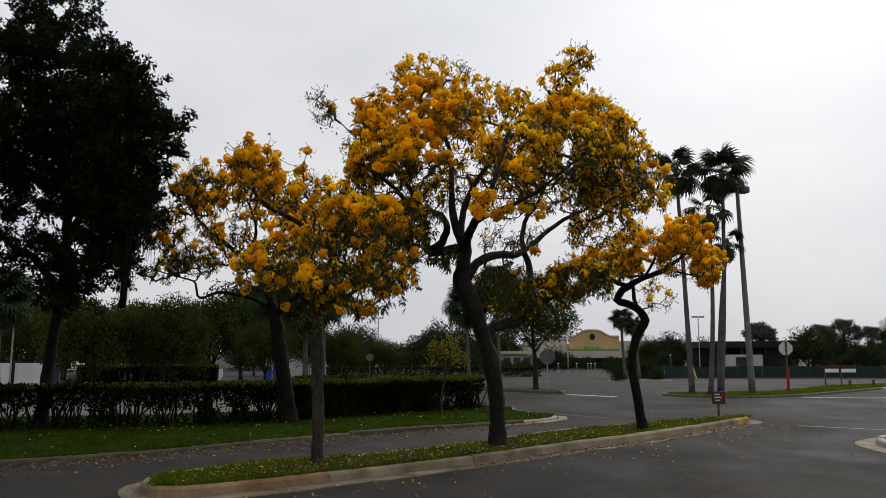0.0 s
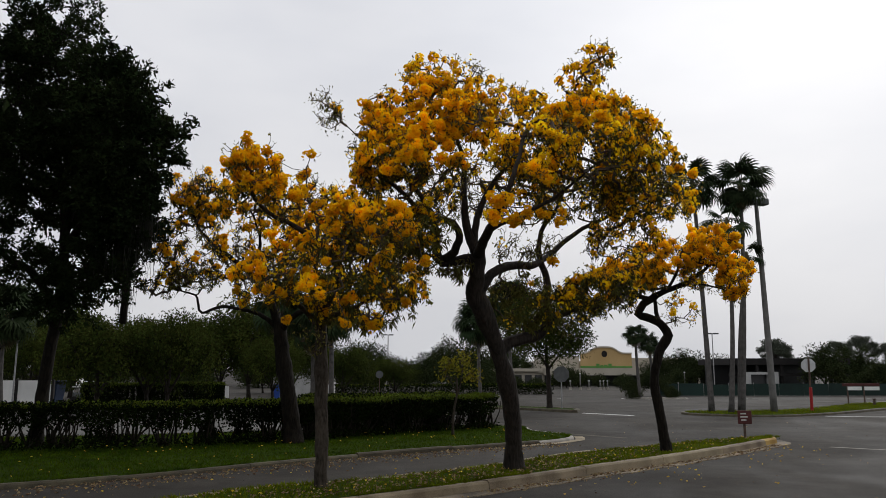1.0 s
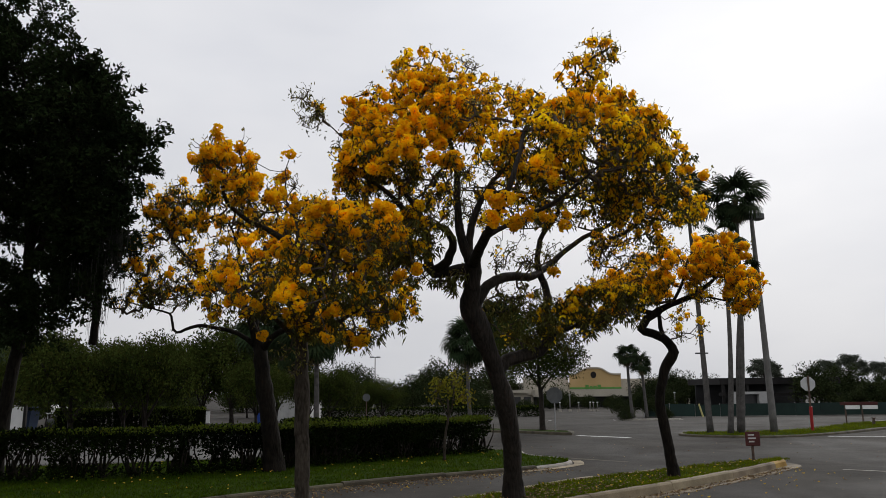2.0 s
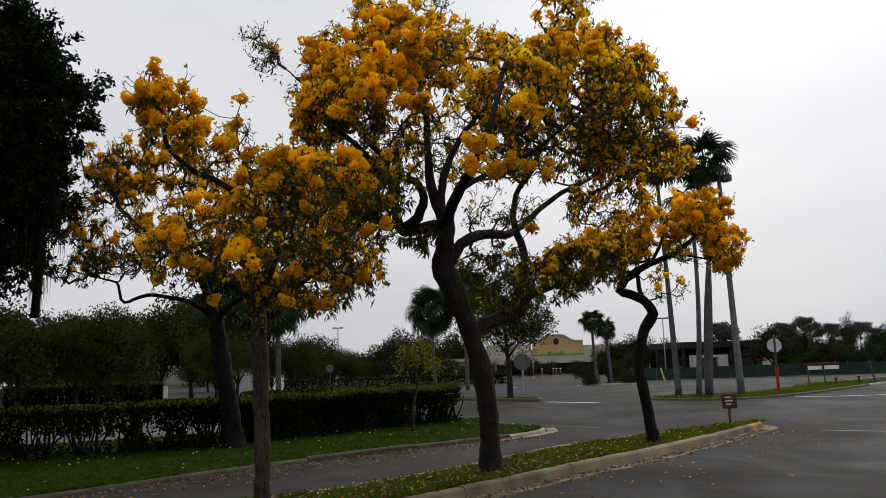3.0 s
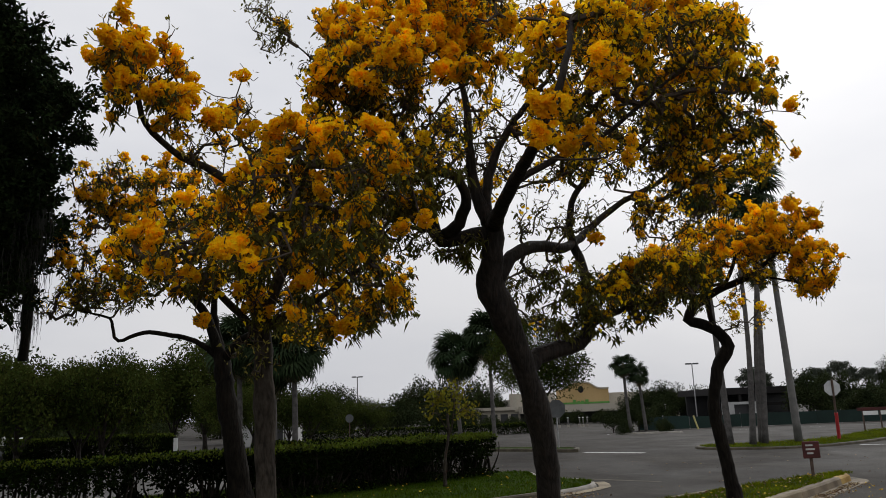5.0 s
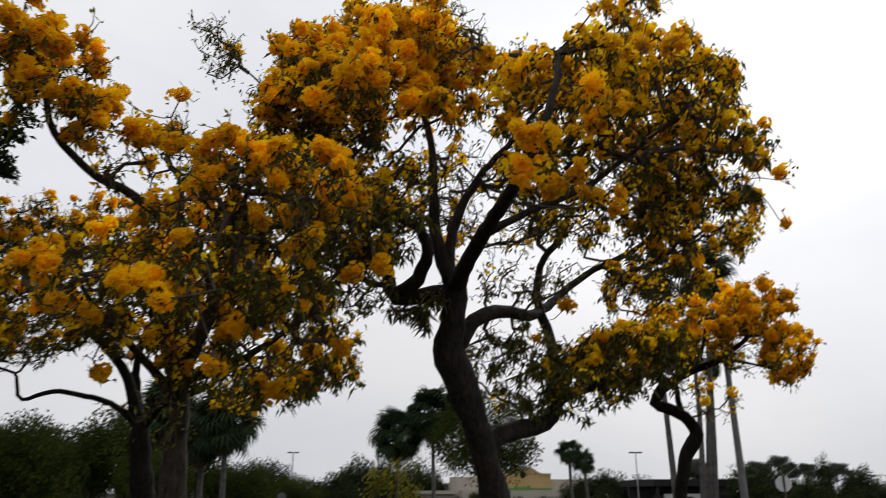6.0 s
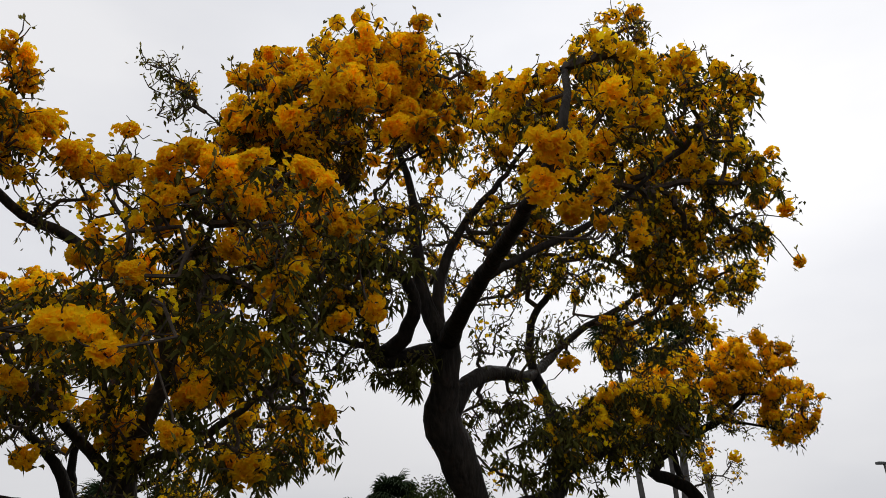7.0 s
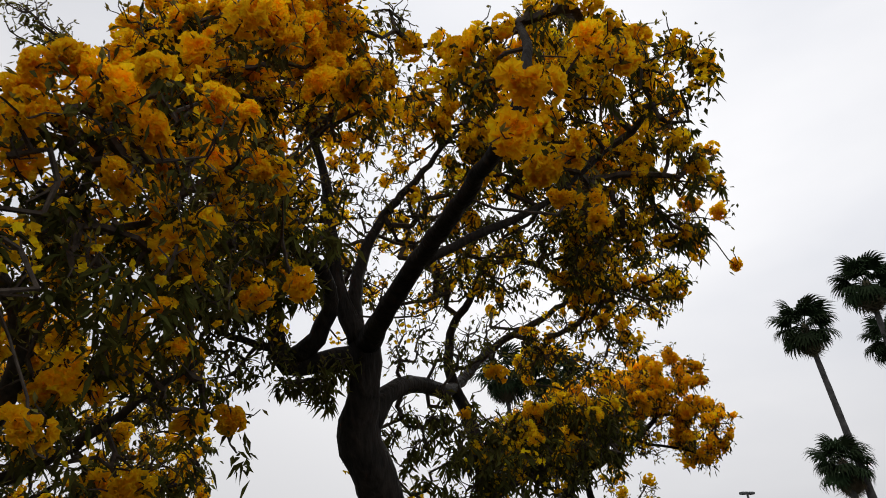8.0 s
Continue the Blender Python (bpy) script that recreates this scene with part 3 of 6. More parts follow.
            s.put("gutter_slab", gutter_mat, isl, "", False)
    return isl, line, inner


def offset_mid(a, b, t):
    return tuple(np.asarray(a) + (np.asarray(b) - np.asarray(a)) * t)


def inside(poly, pts):
    x, y = pts[:, 0], pts[:, 1]
    hit = np.zeros(len(pts), bool)
    a, b = poly, np.roll(poly, -1, axis=0)
    for p, q in zip(a, b):
        cond = (p[1] > y) != (q[1] > y)
        xi = (q[0] - p[0]) * (y - p[1]) / (q[1] - p[1] + 1e-12) + p[0]
        hit ^= cond & (x < xi)
    return hit


def grass(parent, poly, box, count, height, z, rnd, mat=GRASS):
    x0, y0, x1, y1 = box
    p = np.column_stack((rnd.uniform(x0, x1, count * 4), rnd.uniform(y0, y1, count * 4)))
    p = p[inside(poly, p)][:count]
    dens = np.array([noise.noise(Vector((a * 0.8, b * 0.8, 3.0))) for a, b in p])
    h = height * (0.55 + 0.8 * rnd.random(len(p))) * (1 + 0.35 * dens)
    at = np.column_stack((p, ground_z(p[:, 0], p[:, 1]) + z))
    way = np.column_stack((rnd.normal(size=(len(p), 2)) * 0.55, np.ones(len(p))))
    v, f = leaves(at, way, h, 0.012 + 0.008 * rnd.random(len(p)), rnd, 0.15)
    put_leaves("grass", [(v, f)], mat, parent)


def fringe(parent, line, a, b, count, height, z, rnd, mat=GRASS):
    """Longer blades along a kerb, leaning out over it; a, b: the stretch of the line."""
    i = rnd.integers(int(a * len(line)), int(b * len(line)), count) % len(line)
    t = unit(np.roll(line, -1, axis=0) - line)[i]
    out = np.stack((t[:, 1], -t[:, 0]), axis=1)
    thick = np.array([noise.noise(Vector((line[k][0] * 2.2, line[k][1] * 2.2, 7.0))) for k in i.tolist()])
    p = line[i] - out * (0.16 + 0.10 * rnd.random((count, 1))) + t * rnd.uniform(-0.15, 0.15, (count, 1))
    p, out, thick = p[thick > -0.15], out[thick > -0.15], thick[thick > -0.15]
    at = np.column_stack((p, ground_z(p[:, 0], p[:, 1]) + z))
    way = np.column_stack((out * (0.2 + 0.8 * rnd.random((len(p), 1))) + rnd.normal(size=(len(p), 2)) * 0.35, np.ones(len(p))))
    v, f = leaves(at, way, height * (0.5 + 0.7 * rnd.random(len(p))) * (1 + 0.6 * thick), 0.012 + 0.008 * rnd.random(len(p)), rnd, 0.3)
    put_leaves("grass_fringe", [(v, f)], mat, parent)


def litter(name, label, pts, size, mat, rnd, lift=0.012):
    n = len(pts)
    at = np.column_stack((pts, ground_z(pts[:, 0], pts[:, 1]) + lift + 0.008 * rnd.random(n)))
    way = np.column_stack((rnd.normal(size=(n, 2)), 0.25 * rnd.normal(size=n)))
    v, f = leaves(at, way, size * (0.6 + 0.8 * rnd.random(n)), size * 0.55, rnd, 0.0, 0.25)
    ob = put_leaves(name, [(v, f)], mat, None)
    return tagged(ob, label, "leaf litter", "", "stuff")


build_ground()
ISLAND_FRONT = [(-4.0, 10.45), (-3.5, 10.35), (-2.49, 10.95), (-0.57, 12.5), (1.29, 14.15), (2.38, 15.2), (4.79, 17.4), (6.6, 19.3), (8.1, 21.0)]
ISLAND_BACK = [(8.45, 21.5), (8.2, 21.85), (5.7, 20.2), (2.77, 17.9), (1.76, 16.85), (0.61, 15.6), (-0.6, 14.45), (-1.9, 13.55), (-3.0, 12.9), (-3.9, 12.0), (-4.3, 11.2)]
strip, strip_line, strip_in = island("grass_island", ISLAND_FRONT + ISLAND_BACK, "narrow grass strip with tan concrete kerb under flowering trees", 0.15, CONCRETE, "tan concrete kerb stone", 0.34, GUTTER, first_mat=RUST, tip=(8.3, 21.3, 2.3), tip_mat=KERB_OCHRE)
LAWN_FRONT = [(-30, 2.5), (-14, 9.6), (-7.6, 13.2), (-5.6, 14.6), (-3.7, 16.5), (-1.2, 18.65), (0.95, 20.2), (2.5, 21.4), (3.25, 22.4), (3.2, 23.4), (2.4, 24.6)]
LAWN_BACK = [(2.0, 26.6), (-1.0, 26.8), (-5.0, 24.5), (-12, 22.2), (-30, 20)]
lawn, lawn_line, lawn_in = island("lawn", LAWN_FRONT + LAWN_BACK, "mown green lawn with a low mossy kerb before the hedge", 0.085, KERB_OLD, "low mossy concrete kerb stone", 0.0, None, kerb_width=0.13, step=0.4, tip=(2.4, 21.6, 2.2))
PALM_EDGE = [(9.8, 33.9), (11.2, 32.8), (12.9, 32.5), (16.4, 34.4), (23.3, 40.6), (40, 56), (41, 58.5), (38, 58), (22, 43.5), (16, 37.2), (12.5, 35.8), (10.2, 35.4)]
palm_isl, _, palm_in = island("palm_island", PALM_EDGE, "long grass island with weathered kerb and palm trees", 0.09, KERB_OLD, "weathered concrete kerb stone", 0.0, None, step=0.5, tip=(33, 50, 15))
MEDIAN = [(-4, 42.5), (2.8, 37.9), (5.0, 35.6), (5.5, 35.9), (4.9, 38.3), (-3.5, 44)]
island("median_island", MEDIAN, "narrow planted road median with weathered kerb", 0.11, KERB_OLD, "", 0.0, None, step=0.5)
CORNER = [(8.9, 15.6), (9.3, 14.2), (12, 12.2), (20, 13), (20, 16.5), (12.5, 17.8), (9.7, 17.0)]
corner, corner_line, corner_in = island("corner_island", CORNER, "kerbed island at the road's far corner", 0.14, KERB_PALE, "pale concrete kerb stone", 0.4, CONCRETE, step=0.3)
FAR_ISL = [(13.6, 61.5), (15.5, 60.3), (17.5, 60), (17.6, 61), (15.5, 62.3)]
island("lot_island", FAR_ISL, "small planted island in the parking lot", 0.13, KERB_PALE, "", 0.0, None, step=0.5)

pv = curve([(-60, 19.5), (-30, 21.5), (-12, 23.4), (-5.2, 25.8), (-3.0, 28.5), (-5.5, 33), (-10, 39), (-25, 38.6), (-60, 36)], 2.0, closed=True)
paving = solid("pavement", [(x, y, float(ground_z(x, y)) + 0.006) for x, y in pv], [tuple(range(len(pv)))], PAVING)
tagged(paving, "pale worn concrete yard behind the hedge", "pavement", "", "structure")

gr = np.random.default_rng(3)
grass(strip, strip_in, (-5, 10, 9, 22), 22000, 0.075, 0.13, gr, GRASS_DRY)
grass(lawn, lawn_in, (-13, 10, 3.4, 26.5), 46000, 0.07, 0.065, gr)
grass(palm_isl, palm_in, (9.5, 32, 24, 44), 9000, 0.12, 0.07, gr, GRASS_DRY)
fringe(strip, strip_line, 0.0, 1.0, 5200, 0.13, 0.12, gr, GRASS_DRY)
fringe(lawn, lawn_line, 0.0, 0.6, 5200, 0.13, 0.05, gr)
grass(corner, corner_in, (8.5, 12, 14, 18), 2500, 0.08, 0.12, gr)

# ---------------------------------------------------------------- the flowering trees
tr = np.random.default_rng(21)
trumpet_tree("large trumpet tree in golden bloom with a leaning twisted trunk", (1.02, 14.95, 0.10), [
    ("trunk", [(1.05, 14.98, 0.05), (1.04, 14.93, 0.4), (1.02, 14.75, 0.90), (0.93, 14.50, 1.54), (0.73, 14.20, 2.24), (0.46, 13.95, 2.89), (0.34, 13.85, 3.23), (0.38, 13.65, 3.59), (0.37, 13.60, 3.97)], 0.165, 0.125),
    ("limb", [(0.36, 13.65, 3.80), (0.03, 13.65, 3.77), (-0.23, 13.65, 3.73), (-0.34, 13.55, 3.93), (-0.36, 13.40, 4.21), (-0.42, 13.2, 4.5), (-0.8, 13.1, 5.1)], 0.10, 0.025),
    ("limb", [(-0.20, 13.65, 3.77), (-0.03, 13.50, 3.90), (0.06, 13.30, 4.13), (-0.05, 13.10, 4.33), (-0.37, 12.80, 4.35), (-0.67, 12.50, 4.50), (-0.93, 12.30, 4.73), (-1.5, 12.3, 5.1)], 0.075, 0.022),
    ("limb", [(-0.8, 13.05, 5.0), (-1.2, 13.0, 5.45), (-1.6, 13.1, 5.75), (-1.85, 13.15, 6.0)], 0.016, 0.010),
    ("limb", [(-0.26, 13.6, 3.82), (-0.60, 13.40, 3.84), (-0.92, 13.10, 3.90), (-1.29, 12.80, 3.98)], 0.035, 0.012),
    ("limb", [(0.33, 13.60, 3.9), (0.17, 13.60, 4.37), (0.14, 13.60, 4.90), (0.13, 13.70, 5.47), (0.03, 13.70, 5.94), (-0.09, 13.60, 6.37)], 0.088, 0.022),
    ("limb", [(0.37, 13.55, 3.86), (0.52, 12.60, 4.09), (0.60, 11.80, 4.15), (0.66, 11.10, 4.23), (0.83, 11.00, 4.69), (0.99, 11.30, 5.30)], 0.095, 0.022),
    ("limb", [(0.30, 13.6, 4.0), (0.36, 13.7, 4.5), (0.62, 13.8, 5.1), (1.1, 13.8, 5.7), (1.6, 13.6, 6.3)], 0.07, 0.016),
    ("limb", [(0.52, 12.60, 4.09), (0.95, 12.5, 4.3), (1.5, 12.4, 4.55), (2.2, 12.3, 5.1)], 0.045, 0.015),
    ("limb", [(0.36, 13.82, 3.15), (0.62, 13.95, 3.56), (0.98, 14.30, 3.75), (1.44, 14.80, 3.84), (1.80, 15.25, 4.10), (2.33, 15.60, 4.55), (3.02, 15.60, 4.93), (3.45, 15.60, 5.18), (4.10, 15.4, 5.5)], 0.098, 0.02),
    ("limb", [(0.74, 14.25, 2.20), (0.93, 14.40, 2.38), (1.21, 14.45, 2.46), (1.49, 14.48, 2.55), (1.68, 14.60, 2.80), (1.66, 14.75, 3.15), (1.72, 14.95, 3.50), (1.60, 15.00, 3.95), (1.57, 15.0, 4.25), (1.67, 15.0, 4.61), (1.89, 15.0, 4.89), (2.05, 14.9, 5.25)], 0.12, 0.028),
    ("limb", [(1.62, 14.52, 2.76), (2.2, 14.8, 2.99), (2.66, 14.9, 3.17), (3.03, 14.90, 3.34)], 0.05, 0.015),
], [
    ((-0.45, 13.5, 6.28), (1.2, 0.9, 0.66), 110, 0.29, 0.8, 0.5),
    ((-0.5, 12.6, 5.72), (1.2, 0.75, 0.52), 80, 0.28, 1.0, 0.6),
    ((0.15, 12.3, 5.85), (0.45, 0.5, 0.3), 28, 0.28, 0.8, 1.0),
    ((-0.7, 11.9, 5.08), (0.9, 0.6, 0.46), 58, 0.28, 1.3, 0.6),
    ((2.25, 12.9, 5.82), (1.0, 1.0, 0.56), 104, 0.31, 1.2, 0.5),
    ((2.75, 14.8, 6.62), (0.9, 0.8, 0.55), 86, 0.27, 1.2, 0.6),
    ((0.8, 14.8, 6.98), (1.05, 0.7, 0.45), 66, 0.30, 0.6, 0.8),
    ((4.0, 15.3, 5.25), (0.75, 0.7, 0.5), 80, 0.10, 1.0, 1.0),
    ((2.42, 13.12, 7.08), (0.32, 0.35, 0.36), 30, 0.16, 0.5, 1.0),
    ((1.0, 13.8, 6.3), (0.7, 0.9, 0.35), 40, 0.3, 0.6, 0.8),
    ((2.05, 13.1, 6.75), (0.36, 0.4, 0.30), 22, 0.14, 0.5, 1.0),
    ((2.3, 13.7, 5.6), (1.2, 1.1, 0.7), 85, 0.04, 2.0, 1.0),
    ((3.3, 14.0, 4.95), (0.8, 0.9, 0.5), 60, 0.22, 1.4, 1.0),
    ((-0.3, 13.6, 7.08), (0.8, 0.6, 0.28), 50, 0.10, 0.4, 1.0),
    ((-1.05, 12.6, 5.2), (0.66, 0.9, 0.62), 105, 0.34, 1.2, 0.6),
    ((1.2, 11.8, 5.08), (0.72, 0.9, 0.55), 95, 0.34, 1.0, 0.6),
    ((3.12, 13.6, 5.32), (0.70, 1.2, 0.78), 135, 0.14, 2.0, 0.9),
    ((-2.22, 13.2, 6.28), (0.34, 0.35, 0.32), 20, 0.01, 0.9, 1.0),
    ((0.9, 14.6, 6.35), (1.5, 1.5, 0.5), 50, 0.20, 0.5, 0.6),
    ((1.1, 16.0, 5.6), (1.9, 1.1, 0.9), 70, 0.13, 0.5, 0.8),
    ((-0.8, 12.8, 4.75), (0.9, 1.0, 0.5), 125, 0.03, 1.6, 1.0),
    ((0.6, 14.4, 5.2), (1.5, 1.0, 0.6), 150, 0.02, 0.5, 1.0),
    ((-0.75, 12.6, 4.15), (0.65, 0.6, 0.38), 105, 0.06, 2.4, 1.0),
    ((2.0, 13.6, 4.9), (1.3, 1.2, 0.45), 120, 0.05, 1.6, 1.0),
    ((1.2, 14.4, 3.15), (0.75, 0.45, 0.5), 64, 0.0, 2.6, 1.0),
    ((1.3, 14.2, 4.1), (0.7, 0.5, 0.35), 34, 0.0, 1.2, 1.0),
    ((0.0, 13.7, 3.65), (0.35, 0.3, 0.15), 20, 0.0, 2.4, 1.0),
    ((-0.75, 13.2, 3.7), (0.5, 0.45, 0.3), 44, 0.03, 1.6, 1.0),
    ((2.24, 11.6, 5.22), (0.32, 0.4, 0.38), 30, 0.08, 1.3, 1.0),
    ((2.0, 14.4, 2.95), (0.7, 0.4, 0.35), 40, 0.02, 2.4, 1.0),
    ((2.65, 14.85, 3.35), (0.8, 0.7, 0.42), 130, 0.16, 2.4, 1.0),
    ((3.2, 15.3, 4.45), (0.8, 0.7, 0.42), 80, 0.07, 1.3, 1.0),
], [
    ((0.60, 10.60, 4.14), 0.42), ((0.56, 10.70, 3.94), 0.36), ((0.82, 11.0, 3.93), 0.36), ((0.97, 10.95, 4.02), 0.24), ((1.5, 11.7, 4.05), 0.25), ((1.55, 11.72, 4.2), 0.2),
    ((2.70, 13.7, 4.98), 0.30), ((1.5, 12.0, 5.0), 0.34), ((2.15, 11.65, 5.62), 0.40), ((1.85, 11.6, 5.58), 0.32), ((3.4, 13.4, 5.5), 0.32), ((4.05, 13.4, 5.22), 0.28), ((3.95, 13.25, 4.55), 0.2),
    ((-1.1, 12.1, 5.05), 0.36), ((-0.58, 11.05, 3.82), 0.28), ((-0.68, 11.5, 3.36), 0.26), ((1.2, 10.65, 4.45), 0.34), ((2.8, 14.7, 3.2), 0.28), ((1.72, 14.2, 3.82), 0.30), ((1.31, 14.05, 3.4), 0.17),
    ((-0.76, 11.2, 4.92), 0.34), ((-0.95, 11.3, 4.78), 0.30), ((-0.49, 11.42, 5.5), 0.32), ((0.03, 11.86, 6.09), 0.26), ((0.55, 12.1, 5.7), 0.32), ((3.8, 13.47, 5.33), 0.30), ((3.02, 15.2, 3.24), 0.27), ((-0.46, 11.5, 3.44), 0.26), ((1.05, 10.7, 4.62), 0.3), ((2.2, 11.75, 5.65), 0.34), ((1.29, 11.64, 4.15), 0.26),
], tr, leaf_len=0.084, leaves_each=7.5, swell=((0.0, 0.3), (0.42, 0.16), (0.70, 0.25), (0.80, 0.38)))

trumpet_tree("small trumpet tree in golden bloom with a crooked looped trunk", (4.58, 18.0, 0.10), [
    ("trunk", [(4.63, 18.0, 0.05), (4.60, 18.0, 0.3), (4.52, 18.0, 0.90), (4.40, 17.95, 1.59), (4.45, 17.90, 2.04), (4.56, 17.90, 2.38), (4.72, 17.85, 2.66), (4.55, 17.85, 2.94), (4.25, 17.80, 3.06), (4.07, 17.80, 3.14), (4.20, 17.80, 3.36), (4.46, 17.80, 3.52)], 0.115, 0.085),
    ("limb", [(4.55, 17.85, 2.94), (4.49, 17.90, 3.20), (4.47, 17.90, 3.55)], 0.055, 0.04),
    ("limb", [(4.34, 17.80, 3.46), (3.88, 17.60, 3.59), (3.44, 17.40, 3.86), (2.95, 17.20, 3.96)], 0.065, 0.015),
    ("limb", [(4.42, 17.80, 3.52), (4.73, 17.70, 3.66), (5.18, 17.60, 3.85), (5.58, 17.50, 4.18), (5.79, 17.40, 4.57)], 0.078, 0.018),
    ("limb", [(5.14, 17.60, 3.84), (5.62, 17.40, 3.70), (5.99, 17.20, 3.55)], 0.03, 0.012),
    ("limb", [(4.70, 17.70, 3.66), (5.01, 17.90, 4.13), (5.19, 18.00, 4.63), (5.53, 18.00, 5.0)], 0.04, 0.015),
], [
    ((3.75, 17.3, 3.95), (0.95, 0.9, 0.38), 130, 0.25, 1.6, 0.8),
    ((4.6, 17.5, 4.35), (0.85, 1.0, 0.40), 105, 0.24, 0.9, 0.8),
    ((5.6, 17.4, 4.62), (0.60, 0.9, 0.46), 95, 0.22, 0.8, 0.8),
    ((6.0, 17.1, 3.85), (0.34, 0.7, 0.46), 60, 0.22, 0.8, 1.0),
    ((5.6, 17.4, 3.95), (0.7, 0.8, 0.4), 60, 0.18, 0.7, 1.0),
    ((4.9, 17.7, 3.2), (0.5, 0.4, 0.45), 22, 0.05, 0.3, 1.0),
], [((6.02, 17.0, 3.6), 0.30), ((6.15, 17.1, 3.75), 0.26), ((4.35, 17.3, 4.15), 0.3), ((5.95, 17.4, 5.0), 0.26)], np.random.default_rng(31), bark=BARK_DARK, leaves_each=10)

trumpet_tree("trumpet tree in golden bloom with a straight pale trunk", (-2.09, 12.8, 0.10), [
    ("trunk", [(-2.09, 12.80, 0.05), (-2.09, 12.80, 0.4), (-2.10, 12.80, 1.21), (-2.13, 12.80, 2.15), (-2.14, 12.70, 2.71), (-2.17, 12.62, 3.0)], 0.105, 0.09),
    ("limb", [(-2.14, 12.66, 2.7), (-1.84, 12.30, 3.26), (-1.87, 12.0, 3.60), (-2.22, 11.75, 3.90), (-2.45, 11.60, 4.03), (-2.65, 11.55, 4.12), (-2.85, 11.2, 4.3), (-2.85, 10.9, 4.6)], 0.075, 0.02),
    ("limb", [(-2.14, 12.70, 2.68), (-1.71, 12.50, 2.81), (-1.30, 12.20, 2.99), (-0.92, 12.00, 3.22)], 0.05, 0.014),
    ("limb", [(-2.15, 12.66, 2.8), (-2.31, 12.80, 3.20), (-2.26, 12.90, 3.77), (-2.53, 13.00, 4.45)], 0.06, 0.016),
    ("limb", [(-2.16, 12.70, 2.62), (-2.43, 12.30, 2.92), (-2.63, 11.90, 3.17), (-2.76, 11.60, 3.41)], 0.05, 0.014),
    ("limb", [(-2.08, 11.85, 3.78), (-2.1, 12.0, 4.2), (-2.3, 12.2, 4.55), (-2.35, 12.4, 4.95)], 0.03, 0.01),
    ("limb", [(-1.86, 12.0, 3.56), (-1.55, 11.5, 3.8), (-1.35, 11.1, 4.1)], 0.035, 0.012),
], [
    ((-2.78, 10.9, 4.55), (0.42, 0.5, 0.40), 50, 0.26, 1.2, 0.9),
    ((-2.25, 11.4, 4.2), (0.45, 0.5, 0.30), 18, 0.22, 0.6, 0.8),
    ((-2.2, 12.1, 4.55), (0.3, 0.4, 0.3), 10, 0.05, 0.3, 1.0),
    ((-1.2, 11.3, 3.90), (0.65, 0.8, 0.40), 95, 0.17, 1.6, 0.8),
    ((-1.6, 11.3, 3.35), (0.8, 0.75, 0.5), 84, 0.09, 2.2, 1.0),
    ((-1.45, 12.2, 2.95), (0.85, 0.8, 0.42), 66, 0.10, 1.8, 1.0),
    ((-2.65, 11.7, 3.2), (0.6, 0.7, 0.45), 75, 0.09, 1.6, 1.0),
    ((-2.3, 13.0, 4.0), (0.8, 0.7, 0.45), 50, 0.25, 0.7, 1.0),
    ((-2.1, 12.6, 2.5), (0.4, 0.4, 0.35), 14, 0.0, 0.4, 1.0),
], [
    ((-1.63, 10.6, 3.72), 0.24), ((-1.70, 10.55, 3.32), 0.20), ((-2.6, 11.0, 2.98), 0.22), ((-3.0, 11.4, 2.86), 0.26), ((-2.2, 11.7, 3.33), 0.22), ((-2.85, 10.3, 4.65), 0.28), ((-2.75, 10.4, 4.9), 0.26), ((-1.15, 10.7, 3.78), 0.26), ((-1.3, 10.7, 3.85), 0.2),
    ((-0.85, 11.2, 3.72), 0.2), ((-1.44, 10.56, 2.5), 0.22), ((-2.3, 11.2, 4.35), 0.28), ((-2.5, 10.9, 4.65), 0.24), ((-1.25, 10.66, 3.48), 0.22), ((-2.45, 11.6, 2.62), 0.22), ((-2.32, 11.36, 4.36), 0.26), ((-2.29, 12.35, 5.28), 0.28), ((-2.42, 12.6, 5.05), 0.24), ((-2.5, 12.7, 5.0), 0.25), ((-2.8, 12.13, 5.15), 0.25), ((-1.9, 10.28, 2.96), 0.30), ((-1.75, 10.35, 2.88), 0.24), ((-1.47, 10.7, 4.09), 0.30), ((-1.62, 10.72, 4.07), 0.22),
], np.random.default_rng(41), bark=BARK_PALE)

